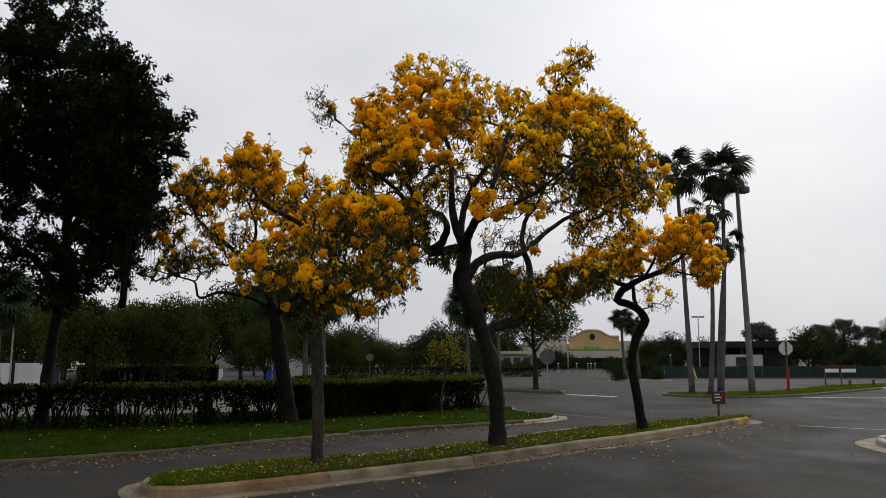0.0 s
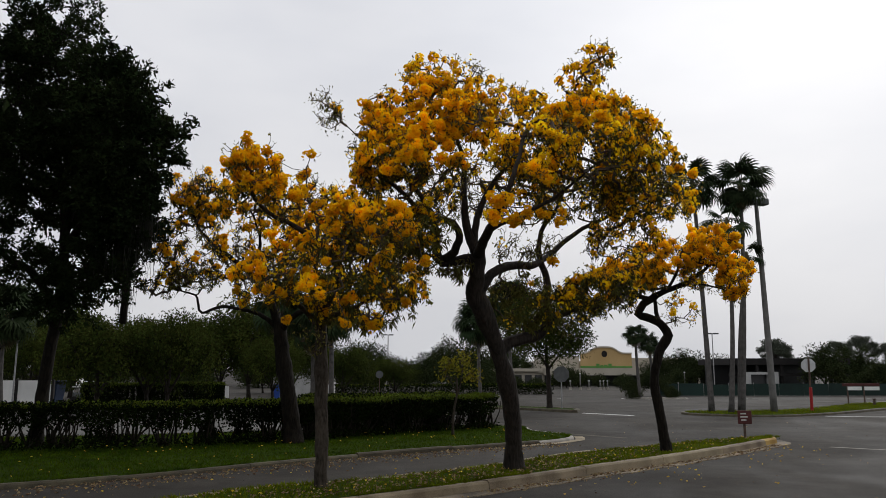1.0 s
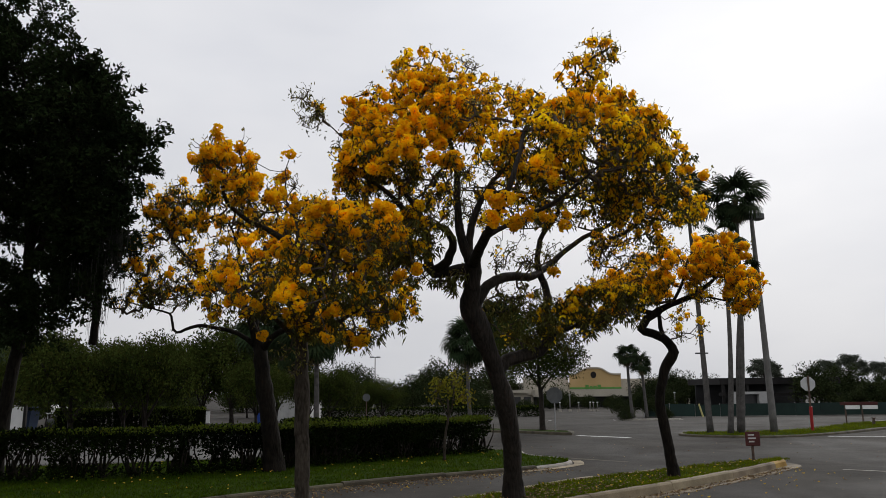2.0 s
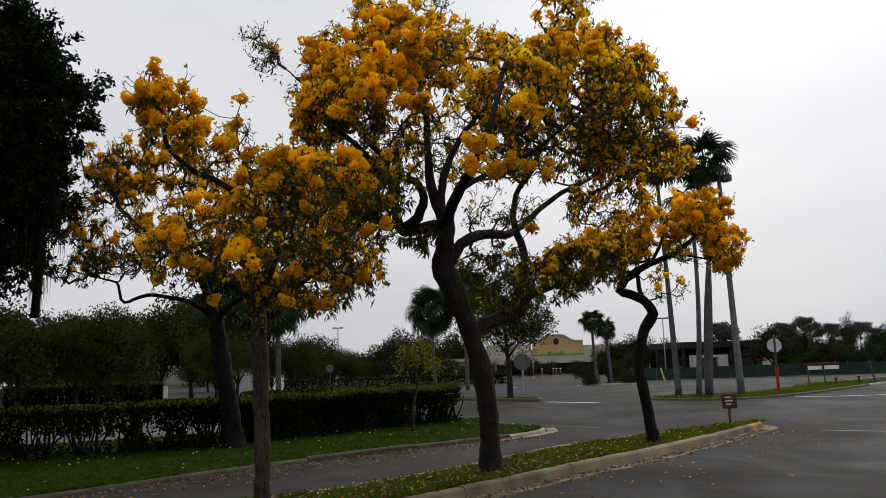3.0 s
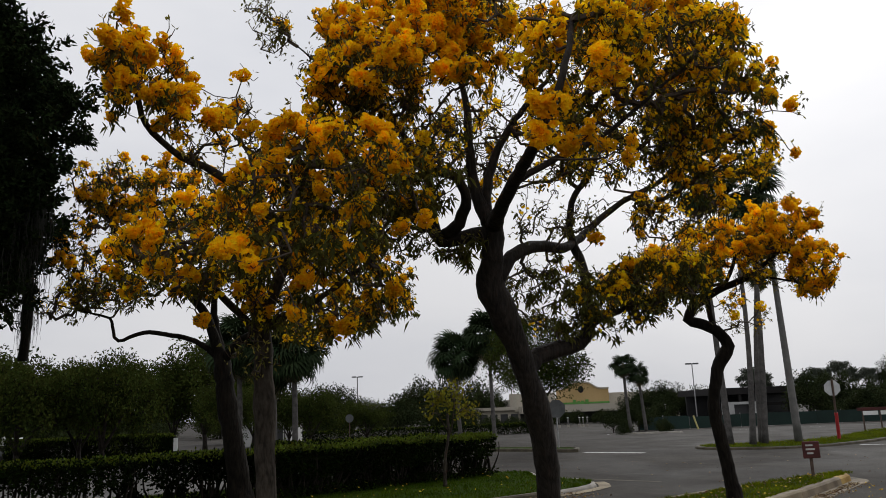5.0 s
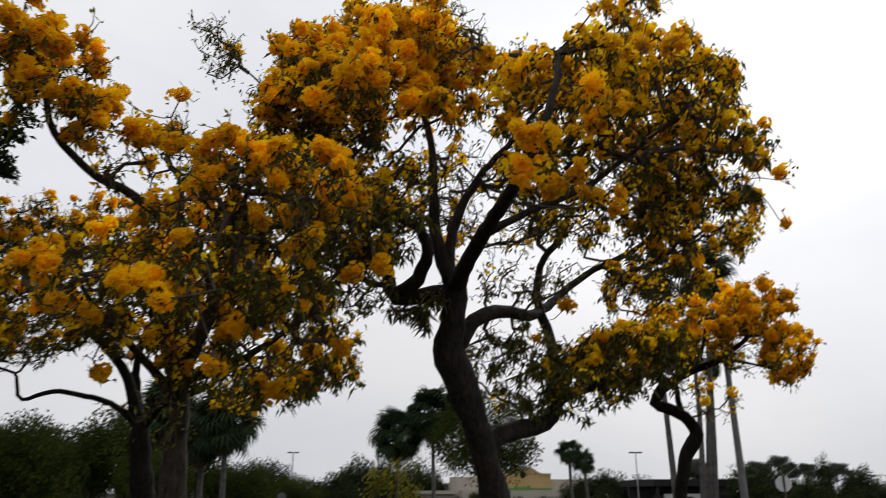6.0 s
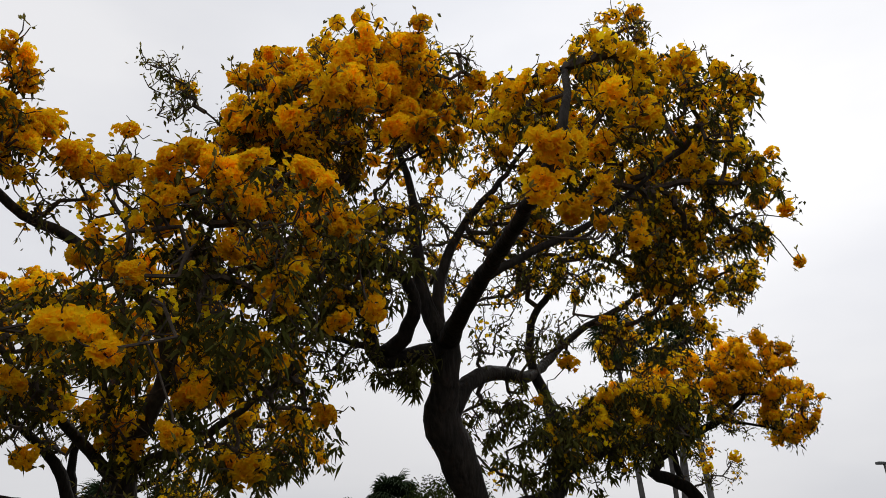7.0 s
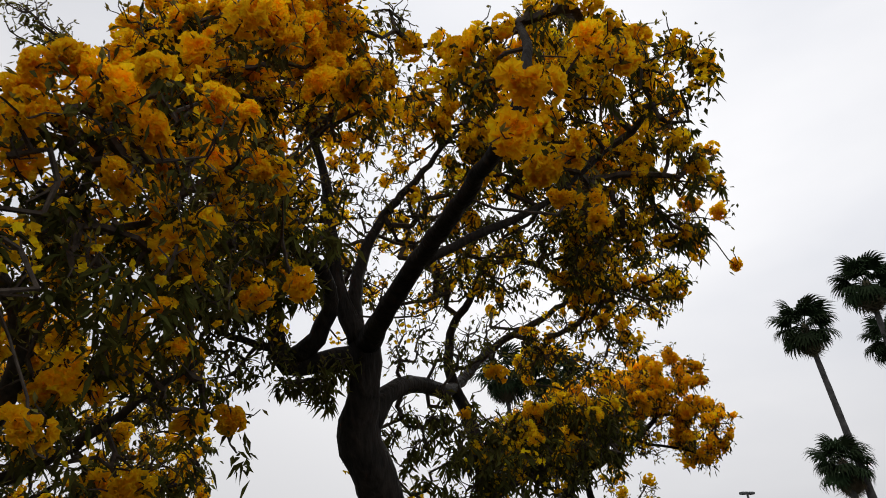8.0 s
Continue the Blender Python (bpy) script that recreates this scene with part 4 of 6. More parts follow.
trumpet_tree("open-crowned trumpet tree in bloom with a dark trunk on the lawn", (-4.13, 20.6, 0.08), [
    ("trunk", [(-4.13, 20.60, 0.02), (-4.15, 20.6, 0.3), (-4.33, 20.50, 1.51), (-4.48, 20.40, 2.56), (-4.56, 20.40, 3.09)], 0.24, 0.16),
    ("limb", [(-4.52, 20.40, 2.90), (-4.95, 20.3, 3.25), (-5.37, 20.20, 3.41), (-5.96, 20.00, 3.48), (-6.37, 19.80, 3.32), (-6.46, 19.70, 3.60), (-6.53, 19.70, 3.75), (-7.11, 19.60, 3.92), (-7.62, 19.60, 4.06)], 0.07, 0.010),
    ("limb", [(-4.56, 20.40, 3.0), (-4.86, 20.20, 3.87), (-5.34, 20.00, 4.42), (-5.94, 19.80, 4.90), (-6.47, 19.60, 5.41), (-6.68, 19.50, 6.05)], 0.12, 0.02),
    ("limb", [(-4.50, 20.40, 2.92), (-4.01, 20.00, 3.31), (-3.30, 19.60, 3.52), (-2.48, 19.20, 3.97), (-1.69, 18.80, 3.91)], 0.09, 0.015),
    ("limb", [(-4.57, 20.40, 3.05), (-4.71, 20.40, 4.16), (-4.37, 20.30, 5.09), (-4.23, 20.20, 5.90)], 0.10, 0.02),
    ("limb", [(-5.34, 20.00, 4.42), (-5.0, 19.9, 5.0), (-5.1, 19.8, 5.6), (-5.4, 19.8, 6.2)], 0.06, 0.015),
], [
    ((-5.6, 19.8, 6.2), (1.5, 1.4, 0.75), 170, 0.13, 0.7, 0.8),
    ((-6.5, 19.6, 6.3), (0.8, 1.0, 0.6), 95, 0.08, 1.0, 1.0),
    ((-6.6, 19.6, 5.0), (0.9, 1.2, 0.9), 150, 0.06, 0.6, 1.0),
    ((-4.7, 19.9, 4.9), (1.4, 1.3, 0.8), 150, 0.06, 0.6, 1.0),
    ((-3.1, 19.4, 5.75), (1.2, 1.2, 0.7), 140, 0.25, 0.8, 1.0),
    ((-1.9, 18.9, 5.0), (0.9, 0.9, 0.5), 100, 0.34, 0.9, 1.0),
    ((-3.4, 19.6, 4.6), (1.0, 1.0, 0.5), 60, 0.04, 0.6, 1.0),
    ((-6.6, 19.6, 4.2), (0.9, 0.8, 0.3), 70, 0.05, 0.7, 1.0),
    ((-1.35, 18.5, 3.95), (0.8, 0.8, 0.60), 120, 0.34, 0.9, 1.0),
    ((-2.4, 18.9, 3.5), (1.0, 0.9, 0.5), 60, 0.28, 0.8, 1.0),
    ((-7.4, 19.6, 4.0), (0.5, 0.5, 0.25), 20, 0.02, 0.4, 1.0),
], [((-0.95, 18.3, 3.9), 0.32), ((-0.85, 18.4, 4.15), 0.28), ((-1.05, 18.4, 3.6), 0.28), ((-4.4, 17.9, 4.5), 0.28)], np.random.default_rng(51), bark=BARK_DARK, leaf_len=0.12, tip=0.0085)


# ---------------------------------------------------------------- oaks and other broad trees


def broad_tree(name, label, base, limbs, lobes, rnd, mat, leaf=0.09, each=45, spread=0.22, bark=BARK, group="", category="tree", tip=0.004, plain=False):
    tree = thing(name, base, label, category, group)
    wood, rows = [], []
    for part_name, pts, r0, r1 in limbs:
        s = Soup()
        line, r = limb_mesh(pts, r0, r1, ((0.0, 0.25),))
        if plain:
            keep = sorted(set(range(0, len(line), 6)) | {len(line) - 1})
            s.tube(line[keep], r[keep], 6, lumps=0.2)
        else:
            s.tube(line, r, 10, lumps=0.2)
        s.put(part_name, bark, tree, "", True)
        wood.extend(line[len(line) // 3::2] if part_name == "trunk" else line[::2])
    spots = np.concatenate([lobe(c, r, k, rnd, 0.35, u) for c, r, k, u in lobes])
    P, paths, rad = branch_net(wood, spots, rnd, tip, 0.45, 0.3, 0.02)
    s = Soup()
    for ids in paths[::5] if plain else paths:
        ids = [ids[0], ids[len(ids) // 2], ids[-1]] if plain else ids
        s.tube(P[ids], np.minimum(rad[ids], 0.09), 3 if plain else 4, cap=False)
    s.put("twig_growth", BARK_DARK if plain else TWIG, tree, "", False, "stuff")
    for p in spots:
        n = rnd.poisson(each)
        if n:
            at = p + np.clip(rnd.normal(size=(n, 3)), -1.35, 1.35) * spread
            rows.append(leaves(at, rnd.normal(size=(n, 3)), leaf * (0.6 + 0.8 * rnd.random(n)), leaf * 0.5, rnd, 0.1))
    put_leaves("crown", rows, mat, tree)
    return tree


def oak(label, base, limbs, lobes, rnd, each=64, leaf=0.115, moss=()):
    """A live oak: sprays of small leaves on twigs that reach outwards and up, with gaps between them.
    lobes: centre, radius across, radius up, sprays."""
    tree = thing("oak_tree", base, label, "tree", "live oaks")
    wood, rows = [], []
    for part_name, pts, r0, r1 in limbs:
        s = Soup()
        line, r = limb_mesh(pts, r0, r1, ((0.0, 0.25),))
        s.tube(line, r, 10, lumps=0.2)
        s.put(part_name, BARK_DARK, tree, "", True)
        wood.extend(line[len(line) // 3::2] if part_name == "trunk" else line[::2])
    spots, ways = [], []
    for c, across, tall, k in lobes:
        t = lobe(c, (across, across * 1.25, tall), int(k * 1.25), rnd, 0.12, 1.0)
        out = unit((t - np.array(c)) / (across, across, tall)) + np.array((0, 0, 0.45))
        spots.append(t)
        ways.append(unit(out + rnd.normal(size=out.shape) * 0.35))
    spots, ways = np.concatenate(spots), np.concatenate(ways)
    P, paths, rad = branch_net(wood, spots, rnd, 0.004, 0.45, 0.3, 0.02)
    s = Soup()
    for ids in paths:
        s.tube(P[ids], np.minimum(rad[ids], 0.07), 4, cap=False)
    for p, way in zip(spots, ways):
        ln = 0.30 + 0.28 * rnd.random()
        kink = unit(way + rnd.normal(size=3) * 0.3)
        end = p + way * ln * 0.55 + kink * ln * 0.45
        s.tube([p, p + way * ln * 0.55, end], [0.006, 0.005, 0.003], 3, cap=False)
        n = rnd.poisson(each)
        u = rnd.random((n, 1)) ** 0.8
        at = p + way * ln * 1.05 * u + rnd.normal(size=(n, 3)) * (0.085 - 0.045 * u)
        rows.append(leaves(at, rnd.normal(size=(n, 3)) + way * 0.9, leaf * (0.6 + 0.7 * rnd.random(n)), leaf * 0.5, rnd, 0.1))
    s.put("twig_growth", BARK_DARK, tree, "", False, "stuff")
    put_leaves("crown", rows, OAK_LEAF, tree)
    if moss:
        s = Soup()
        for (x, y, z), n, wide, long in moss:
            for _ in range(n):
                a = np.array((x, y, z)) + rnd.normal(size=3) * (wide, wide, 0.15)
                k = long * (0.4 + 0.8 * rnd.random())
                pts = [a + np.array((rnd.normal() * 0.012, rnd.normal() * 0.012, -k * q / 5)) for q in range(6)]
                s.tube(pts, np.linspace(0.008, 0.002, 6), 3, cap=False)
        s.put("hanging_moss", MOSS, tree, "grey strands of hanging moss", False, "stuff")
    return tree


oak("tall dark live oak with mossy boughs on the lawn", (-10.1, 19.4, 0.08), [
    ("trunk", [(-10.15, 19.4, 0.0), (-10.1, 19.4, 0.4), (-9.98, 19.4, 2.0), (-9.80, 19.4, 3.6), (-9.75, 19.3, 5.5), (-10.1, 19.2, 7.5)], 0.165, 0.10),
    ("limb", [(-9.88, 19.4, 3.4), (-10.5, 19.3, 4.3), (-11.2, 19.2, 4.75), (-12.4, 19.0, 6.2)], 0.13, 0.03),
    ("limb", [(-9.75, 19.3, 5.0), (-9.5, 19.1, 6.2), (-9.5, 19.0, 7.6), (-10.0, 18.9, 9.2)], 0.10, 0.03),
    ("limb", [(-9.78, 19.4, 4.2), (-9.4, 19.3, 4.4), (-9.1, 19.2, 4.3)], 0.05, 0.015),
    ("limb", [(-10.1, 19.2, 7.0), (-11.0, 19.2, 8.4), (-11.6, 19.0, 10.2)], 0.09, 0.03),
    ("limb", [(-9.75, 19.3, 4.8), (-9.0, 18.8, 5.6), (-8.3, 18.2, 6.6), (-8.2, 17.9, 8.2)], 0.11, 0.03),
    ("limb", [(-8.5, 18.4, 6.2), (-7.7, 18.0, 6.5), (-7.1, 17.7, 6.8), (-6.5, 17.6, 7.2)], 0.06, 0.012),
    ("limb", [(-9.0, 18.8, 5.6), (-8.1, 18.2, 5.2), (-7.5, 17.9, 5.0)], 0.06, 0.015),
    ("limb", [(-8.25, 18.0, 7.2), (-7.7, 17.8, 7.6), (-7.4, 17.6, 8.0)], 0.05, 0.012),
    ("hanging_limb", [(-9.7, 19.4, 5.6), (-9.35, 20.6, 6.1), (-9.32, 21.6, 5.7), (-9.36, 22.1, 4.9), (-9.42, 22.3, 4.1), (-9.48, 22.35, 3.2)], 0.17, 0.10),
], [((-10.2, 19.0, 9.5), 1.05, 1.0, 110), ((-11.5, 18.9, 9.0), 1.4, 1.3, 170), ((-9.6, 19.0, 7.9), 0.8, 0.85, 85), ((-10.6, 19.0, 7.2), 1.1, 0.9, 120), ((-9.65, 19.1, 6.35), 0.62, 0.55, 52),
    ((-10.5, 19.2, 5.9), 0.6, 0.45, 40), ((-12.2, 18.8, 6.9), 1.3, 1.0, 110), ((-9.35, 19.2, 4.35), 0.62, 0.42, 40), ((-9.0, 19.1, 3.95), 0.4, 0.3, 16), ((-10.6, 19.3, 4.3), 0.45, 0.4, 26), ((-11.6, 19.2, 5.1), 0.7, 0.35, 24),
    # The lobe at x -14.4 lies out of view, added to shade the lawn.
    ((-9.45, 19.2, 3.55), 0.55, 0.4, 34), ((-14.4, 16.6, 8.8), 3.0, 2.2, 150), ((-10.1, 18.9, 10.8), 0.9, 0.7, 60), ((-11.9, 19.2, 5.4), 0.8, 0.4, 24),
    ((-8.25, 17.8, 8.45), 0.55, 0.5, 40), ((-8.55, 17.8, 9.05), 0.22, 0.22, 9), ((-8.00, 17.7, 8.95), 0.24, 0.22, 11), ((-7.70, 17.7, 8.65), 0.24, 0.22, 11), ((-7.28, 17.6, 8.3), 0.24, 0.22, 10),
    ((-8.05, 17.8, 7.5), 0.85, 0.75, 105), ((-7.45, 17.7, 7.7), 0.36, 0.4, 22), ((-6.70, 17.6, 7.1), 0.22, 0.16, 9), ((-6.48, 17.6, 7.32), 0.20, 0.13, 8), ((-7.10, 17.6, 6.75), 0.42, 0.36, 26),
    ((-7.75, 17.8, 6.05), 0.68, 0.7, 80), ((-7.45, 17.9, 5.2), 0.48, 0.5, 40), ((-7.95, 18.2, 4.75), 0.42, 0.45, 32), ((-7.70, 18.2, 3.95), 0.26, 0.28, 9), ((-7.75, 17.9, 5.65), 0.6, 0.5, 44), ((-8.1, 18.2, 4.95), 0.5, 0.45, 34), ((-9.20, 20.0, 7.0), 0.7, 1.5, 70), ((-9.00, 19.8, 5.2), 0.5, 0.5, 20), ((-8.60, 19.6, 4.3), 0.3, 0.3, 10)],
    np.random.default_rng(61), moss=(((-7.1, 17.8, 5.3), 100, 0.16, 0.9), ((-7.4, 17.9, 4.7), 50, 0.3, 0.7), ((-8.0, 18.2, 4.5), 40, 0.35, 0.6), ((-9.36, 22.1, 5.0), 70, 0.13, 1.0), ((-9.42, 22.3, 4.4), 60, 0.10, 0.9), ((-9.5, 22.2, 5.6), 40, 0.3, 0.7)))

# Live oak out of view, added with two copies to shade drive and lawn.
shade_oak = broad_tree("oak_tree", "live oak out of view, added to shade the drive and lawn", (-13.5, 9.0, 0.0), [
    ("trunk", [(-13.5, 9.0, -0.05), (-13.5, 9.0, 0.5), (-13.4, 9.0, 2.2), (-13.2, 9.1, 4.5), (-13.0, 9.2, 7.0)], 0.3, 0.12),
    ("limb", [(-13.3, 9.05, 3.4), (-12.0, 9.2, 5.0), (-10.5, 9.4, 6.0)], 0.15, 0.03),
    ("limb", [(-13.3, 9.05, 3.8), (-14.5, 7.8, 5.4), (-15.8, 6.6, 6.4)], 0.15, 0.03),
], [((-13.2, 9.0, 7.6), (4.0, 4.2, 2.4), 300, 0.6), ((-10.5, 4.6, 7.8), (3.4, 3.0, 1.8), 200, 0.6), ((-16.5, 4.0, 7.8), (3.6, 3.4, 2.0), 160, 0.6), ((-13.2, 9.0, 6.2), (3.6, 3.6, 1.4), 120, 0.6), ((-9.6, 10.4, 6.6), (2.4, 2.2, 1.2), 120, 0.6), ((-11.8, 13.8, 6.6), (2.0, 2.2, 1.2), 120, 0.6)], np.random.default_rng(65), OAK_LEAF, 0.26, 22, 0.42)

copy_thing(shade_oak, Matrix.Translation((-19.5, 14.5, 0.05)) @ Euler((0, 0, 1.9)).to_matrix().to_4x4())
copy_thing(shade_oak, Matrix.Translation((-19.0, -2.5, 0.0)) @ Euler((0, 0, 3.6)).to_matrix().to_4x4())

broad_tree("road_tree", "round-crowned young oak on the road median", (4.5, 38.0, 0.1), [
    ("trunk", [(4.5, 38, 0.05), (4.5, 38, 0.5), (4.48, 38, 1.6), (4.4, 38, 2.4), (4.4, 38, 3.6)], 0.15, 0.06),
    ("limb", [(4.47, 38, 1.9), (5.0, 37.8, 2.6), (5.6, 37.6, 3.3)], 0.07, 0.02),
    ("limb", [(4.45, 38, 2.0), (3.9, 38.1, 2.9), (3.4, 38.2, 3.6)], 0.07, 0.02),
], [((4.3, 38.0, 4.6), (1.6, 1.5, 1.1), 120, 1.0), ((5.4, 37.8, 3.5), (1.15, 1.1, 0.9), 80, 1.0), ((3.3, 38.0, 3.9), (1.2, 1.1, 1.1), 80, 1.0), ((4.5, 37.8, 3.0), (1.7, 1.2, 0.7), 80, 1.0)],
    np.random.default_rng(63), TREE_LEAF, 0.12, 48, 0.24)

broad_tree("sapling", "thin young tree with sparse yellow-green leaves on the lawn", (-0.09, 22.9, 0.1), [
    ("trunk", [(-0.09, 22.9, 0.08), (-0.06, 22.9, 0.7), (0.03, 22.9, 1.2), (0.02, 22.9, 1.7)], 0.045, 0.025),
    ("limb", [(0.02, 22.9, 1.15), (0.14, 22.9, 1.5), (0.2, 22.9, 2.1)], 0.025, 0.01),
    ("limb", [(0.02, 22.9, 1.3), (-0.15, 22.8, 1.6), (-0.3, 22.8, 1.9)], 0.02, 0.008),
], [((-0.25, 22.8, 1.95), (0.32, 0.3, 0.3), 30, 1.0), ((0.3, 22.9, 2.0), (0.32, 0.3, 0.42), 36, 1.0), ((0.55, 22.9, 1.7), (0.2, 0.2, 0.25), 12, 1.0)],
    np.random.default_rng(64), YOUNG_LEAF, 0.11, 6, 0.1, bark=BARK_PALE)


def lot_tree(label, h, w, low, seed, lobes, leaf, count, mat):
    """A broad uneven tree at the origin; low: where the crown's underside begins, as a share of its height."""
    r = np.random.default_rng(seed)
    limbs = [("trunk", [(0, 0, -0.1), (0.03, 0, 0.4), (0.12, 0.05, h * 0.25), (-0.05, 0.1, h * 0.5), (0.1, 0, h * 0.8)], 0.17, 0.05)]
    for q in range(4):
        a = q * 1.6 + r.random()
        limbs.append(("limb", [(0.08, 0, h * 0.16), (math.cos(a) * w * 0.25, math.sin(a) * w * 0.25, h * 0.36), (math.cos(a) * w * 0.65, math.sin(a) * w * 0.65, h * (0.5 + 0.2 * r.random()))], 0.10, 0.025))
    lob = []
    for q in range(lobes):
        a = q * 2.4 + r.random()
        d = w * math.sqrt((q + 0.3) / lobes) * 0.85
        top = h * (1.0 - 0.42 * (d / w) ** 2) * (0.92 + 0.22 * r.random())
        size = 0.20 + 0.18 * r.random()
        z = max(top - h * size, h * low + h * 0.12)
        lob.append(((math.cos(a) * d, math.sin(a) * d, z), (w * (0.28 + 0.2 * r.random()), w * (0.28 + 0.2 * r.random()), h * size * 0.8), max(6, count // lobes // 14), 1.0))
        if q % 2:
            z = h * (low + 0.18 + 0.25 * r.random())
            lob.append(((math.cos(a + 1) * d, math.sin(a + 1) * d, z), (w * 0.34, w * 0.34, h * 0.16), max(6, count // lobes // 16), 1.0))
    return broad_tree("shade_tree", label, (0, 0, 0), limbs, lob, r, mat, leaf, 14, leaf * 1.15, group="trees round the lot", tip=0.012, plain=True)


def umbrella_pine(h, seed):
    r = np.random.default_rng(seed)
    limbs = [("trunk", [(0, 0, -0.1), (0.05, 0, 1.0), (0.2, 0, h * 0.5), (0.1, 0, h * 0.85)], 0.16, 0.06)]
    lob = []
    for q in range(9):
        a, d = q * 2.4, 2.6 * math.sqrt((q + 0.2) / 9)
        z = h * (0.98 - 0.16 * (d / 2.6) ** 2 - 0.08 * r.random())
        limbs.append(("limb", [(0.15, 0, h * 0.62), (math.cos(a) * d * 0.6, math.sin(a) * d * 0.6, z - 0.7), (math.cos(a) * d, math.sin(a) * d, z - 0.1)], 0.07, 0.02))
        lob.append(((math.cos(a) * d, math.sin(a) * d, z), (0.85, 0.85, 0.38), 20, 0.5))
    return broad_tree("pine_tree", "pale umbrella-shaped pine behind the site fence", (0, 0, 0), limbs, lob, r, PINE_LEAF, 0.24, 34, 0.27, group="pines behind the fence", plain=True)


def set_out(kind, spots, rnd):
    """The kind itself takes the first spot; copies take the others."""
    for i, (x, y, sc, tall) in enumerate(spots):
        m = Matrix.Translation((x, y, float(ground_z(x, y)) - 0.03)) @ Euler((0, 0, rnd.random() * 6.3)).to_matrix().to_4x4() @ Matrix.Diagonal((sc, sc, sc * tall, 1))
        if i == 0:
            kind.matrix_basis = m
        else:
            copy_thing(kind, m)


r9 = np.random.default_rng(90)
near_wide = lot_tree("dark green spreading tree with low limbs beside the lot", 4.9, 3.2, 0.33, 70, 15, 0.165, 11000, TREE_LEAF)
near_tall = lot_tree("dark green uneven broad-crowned tree beside the lot", 6.6, 3.3, 0.44, 71, 17, 0.23, 8500, TREE_LEAF)
set_out(near_wide, [(-15.9, 35, 0.80, 1.2), (-13.2, 36.2, 0.84, 1.22), (-14.7, 37.6, 0.85, 1.15), (-11.6, 50, 0.8, 1.1), (-9.4, 66, 1.0, 1.0), (-5.4, 70, 0.9, 0.95), (-24.5, 45, 0.9, 1.1)], r9)
set_out(near_tall, [(-18.4, 61, 0.95, 1.05), (-15.8, 60, 1.12, 1.02), (-13.2, 63, 0.9, 1.0), (-22.5, 56, 0.9, 0.95), (-28, 52, 1.0, 1.0), (-34, 46, 1.1, 1.0), (-12.4, 74, 0.75, 0.95)], r9)
far_round = lot_tree("dark round-crowned tree across the parking lot", 7.2, 3.4, 0.22, 72, 15, 0.39, 3300, FAR_LEAF)
far_high = lot_tree("tall dark uneven tree across the parking lot", 9.4, 3.9, 0.06, 73, 17, 0.48, 3400, FAR_LEAF)
far_bush = lot_tree("low dark bushy tree across the parking lot", 4.2, 3.4, 0.02, 74, 13, 0.39, 2200, FAR_LEAF)
row = lambda x0, x1, step, y0, y1, s0, s1, t0, t1: [(x + r9.normal() * step * 0.3, r9.uniform(y0, y1), r9.uniform(s0, s1), r9.uniform(t0, t1)) for x in np.arange(x0, x1, step)]
set_out(far_round, row(-26, 8, 4.6, 98, 112, 0.7, 0.95, 0.85, 1.1) + [(35, 134, 0.9, 1.1), (19.5, 88, 0.42, 1.0), (22.8, 90, 0.5, 1.0), (26.5, 95, 0.5, 1.05), (38, 132, 1.0, 1.1), (41.5, 134, 0.9, 1.15), (44.5, 133, 0.95, 1.0)] + [(18.3, 128, 0.62, 1.05), (37.2, 127, 0.7, 1.05), (50.2, 106.5, 1.0, 1.1), (52.8, 98.5, 0.75, 0.95), (56, 100, 0.78, 1.0)] + row(57, 98, 4.6, 96, 112, 0.5, 0.74, 0.8, 1.1), r9)
set_out(far_high, row(-75, 14, 5.2, 125, 165, 0.8, 1.05, 0.85, 1.12) + row(-60, -30, 5.5, 60, 95, 0.8, 1.0, 0.9, 1.1) + row(57, 110, 6.0, 114, 130, 0.5, 0.66, 0.9, 1.05) + [(71.5, 124, 0.36, 2.7)] + row(59, 100, 4.4, 110, 122, 0.66, 0.84, 0.85, 1.1), r9)
set_out(far_bush, row(-62, 10, 5.6, 120, 140, 0.7, 1.1, 0.7, 1.2) + row(51, 70, 3.4, 95, 100, 0.55, 0.8, 0.8, 1.1) + [(18.5, 138, 0.62, 1.1), (21.5, 136, 0.7, 1.0), (25.2, 137, 0.5, 1.1), (29.3, 136, 0.55, 1.0), (34.5, 137, 0.75, 1.1), (12.5, 120, 0.45, 1.0), (9.0, 118, 0.5, 1.0), (14.0, 61.4, 0.2, 1.2), (16.6, 60.9, 0.2, 1.3)], r9)
set_out(umbrella_pine(8.2, 75), [(51.6, 126, 1.0, 0.94), (53.8, 130, 0.9, 0.95), (61.5, 126, 0.95, 1.0), (66.5, 128, 1.05, 1.02), (70.0, 126, 0.95, 0.96), (75.5, 127, 0.95, 0.98)], r9)

# ---------------------------------------------------------------- palms


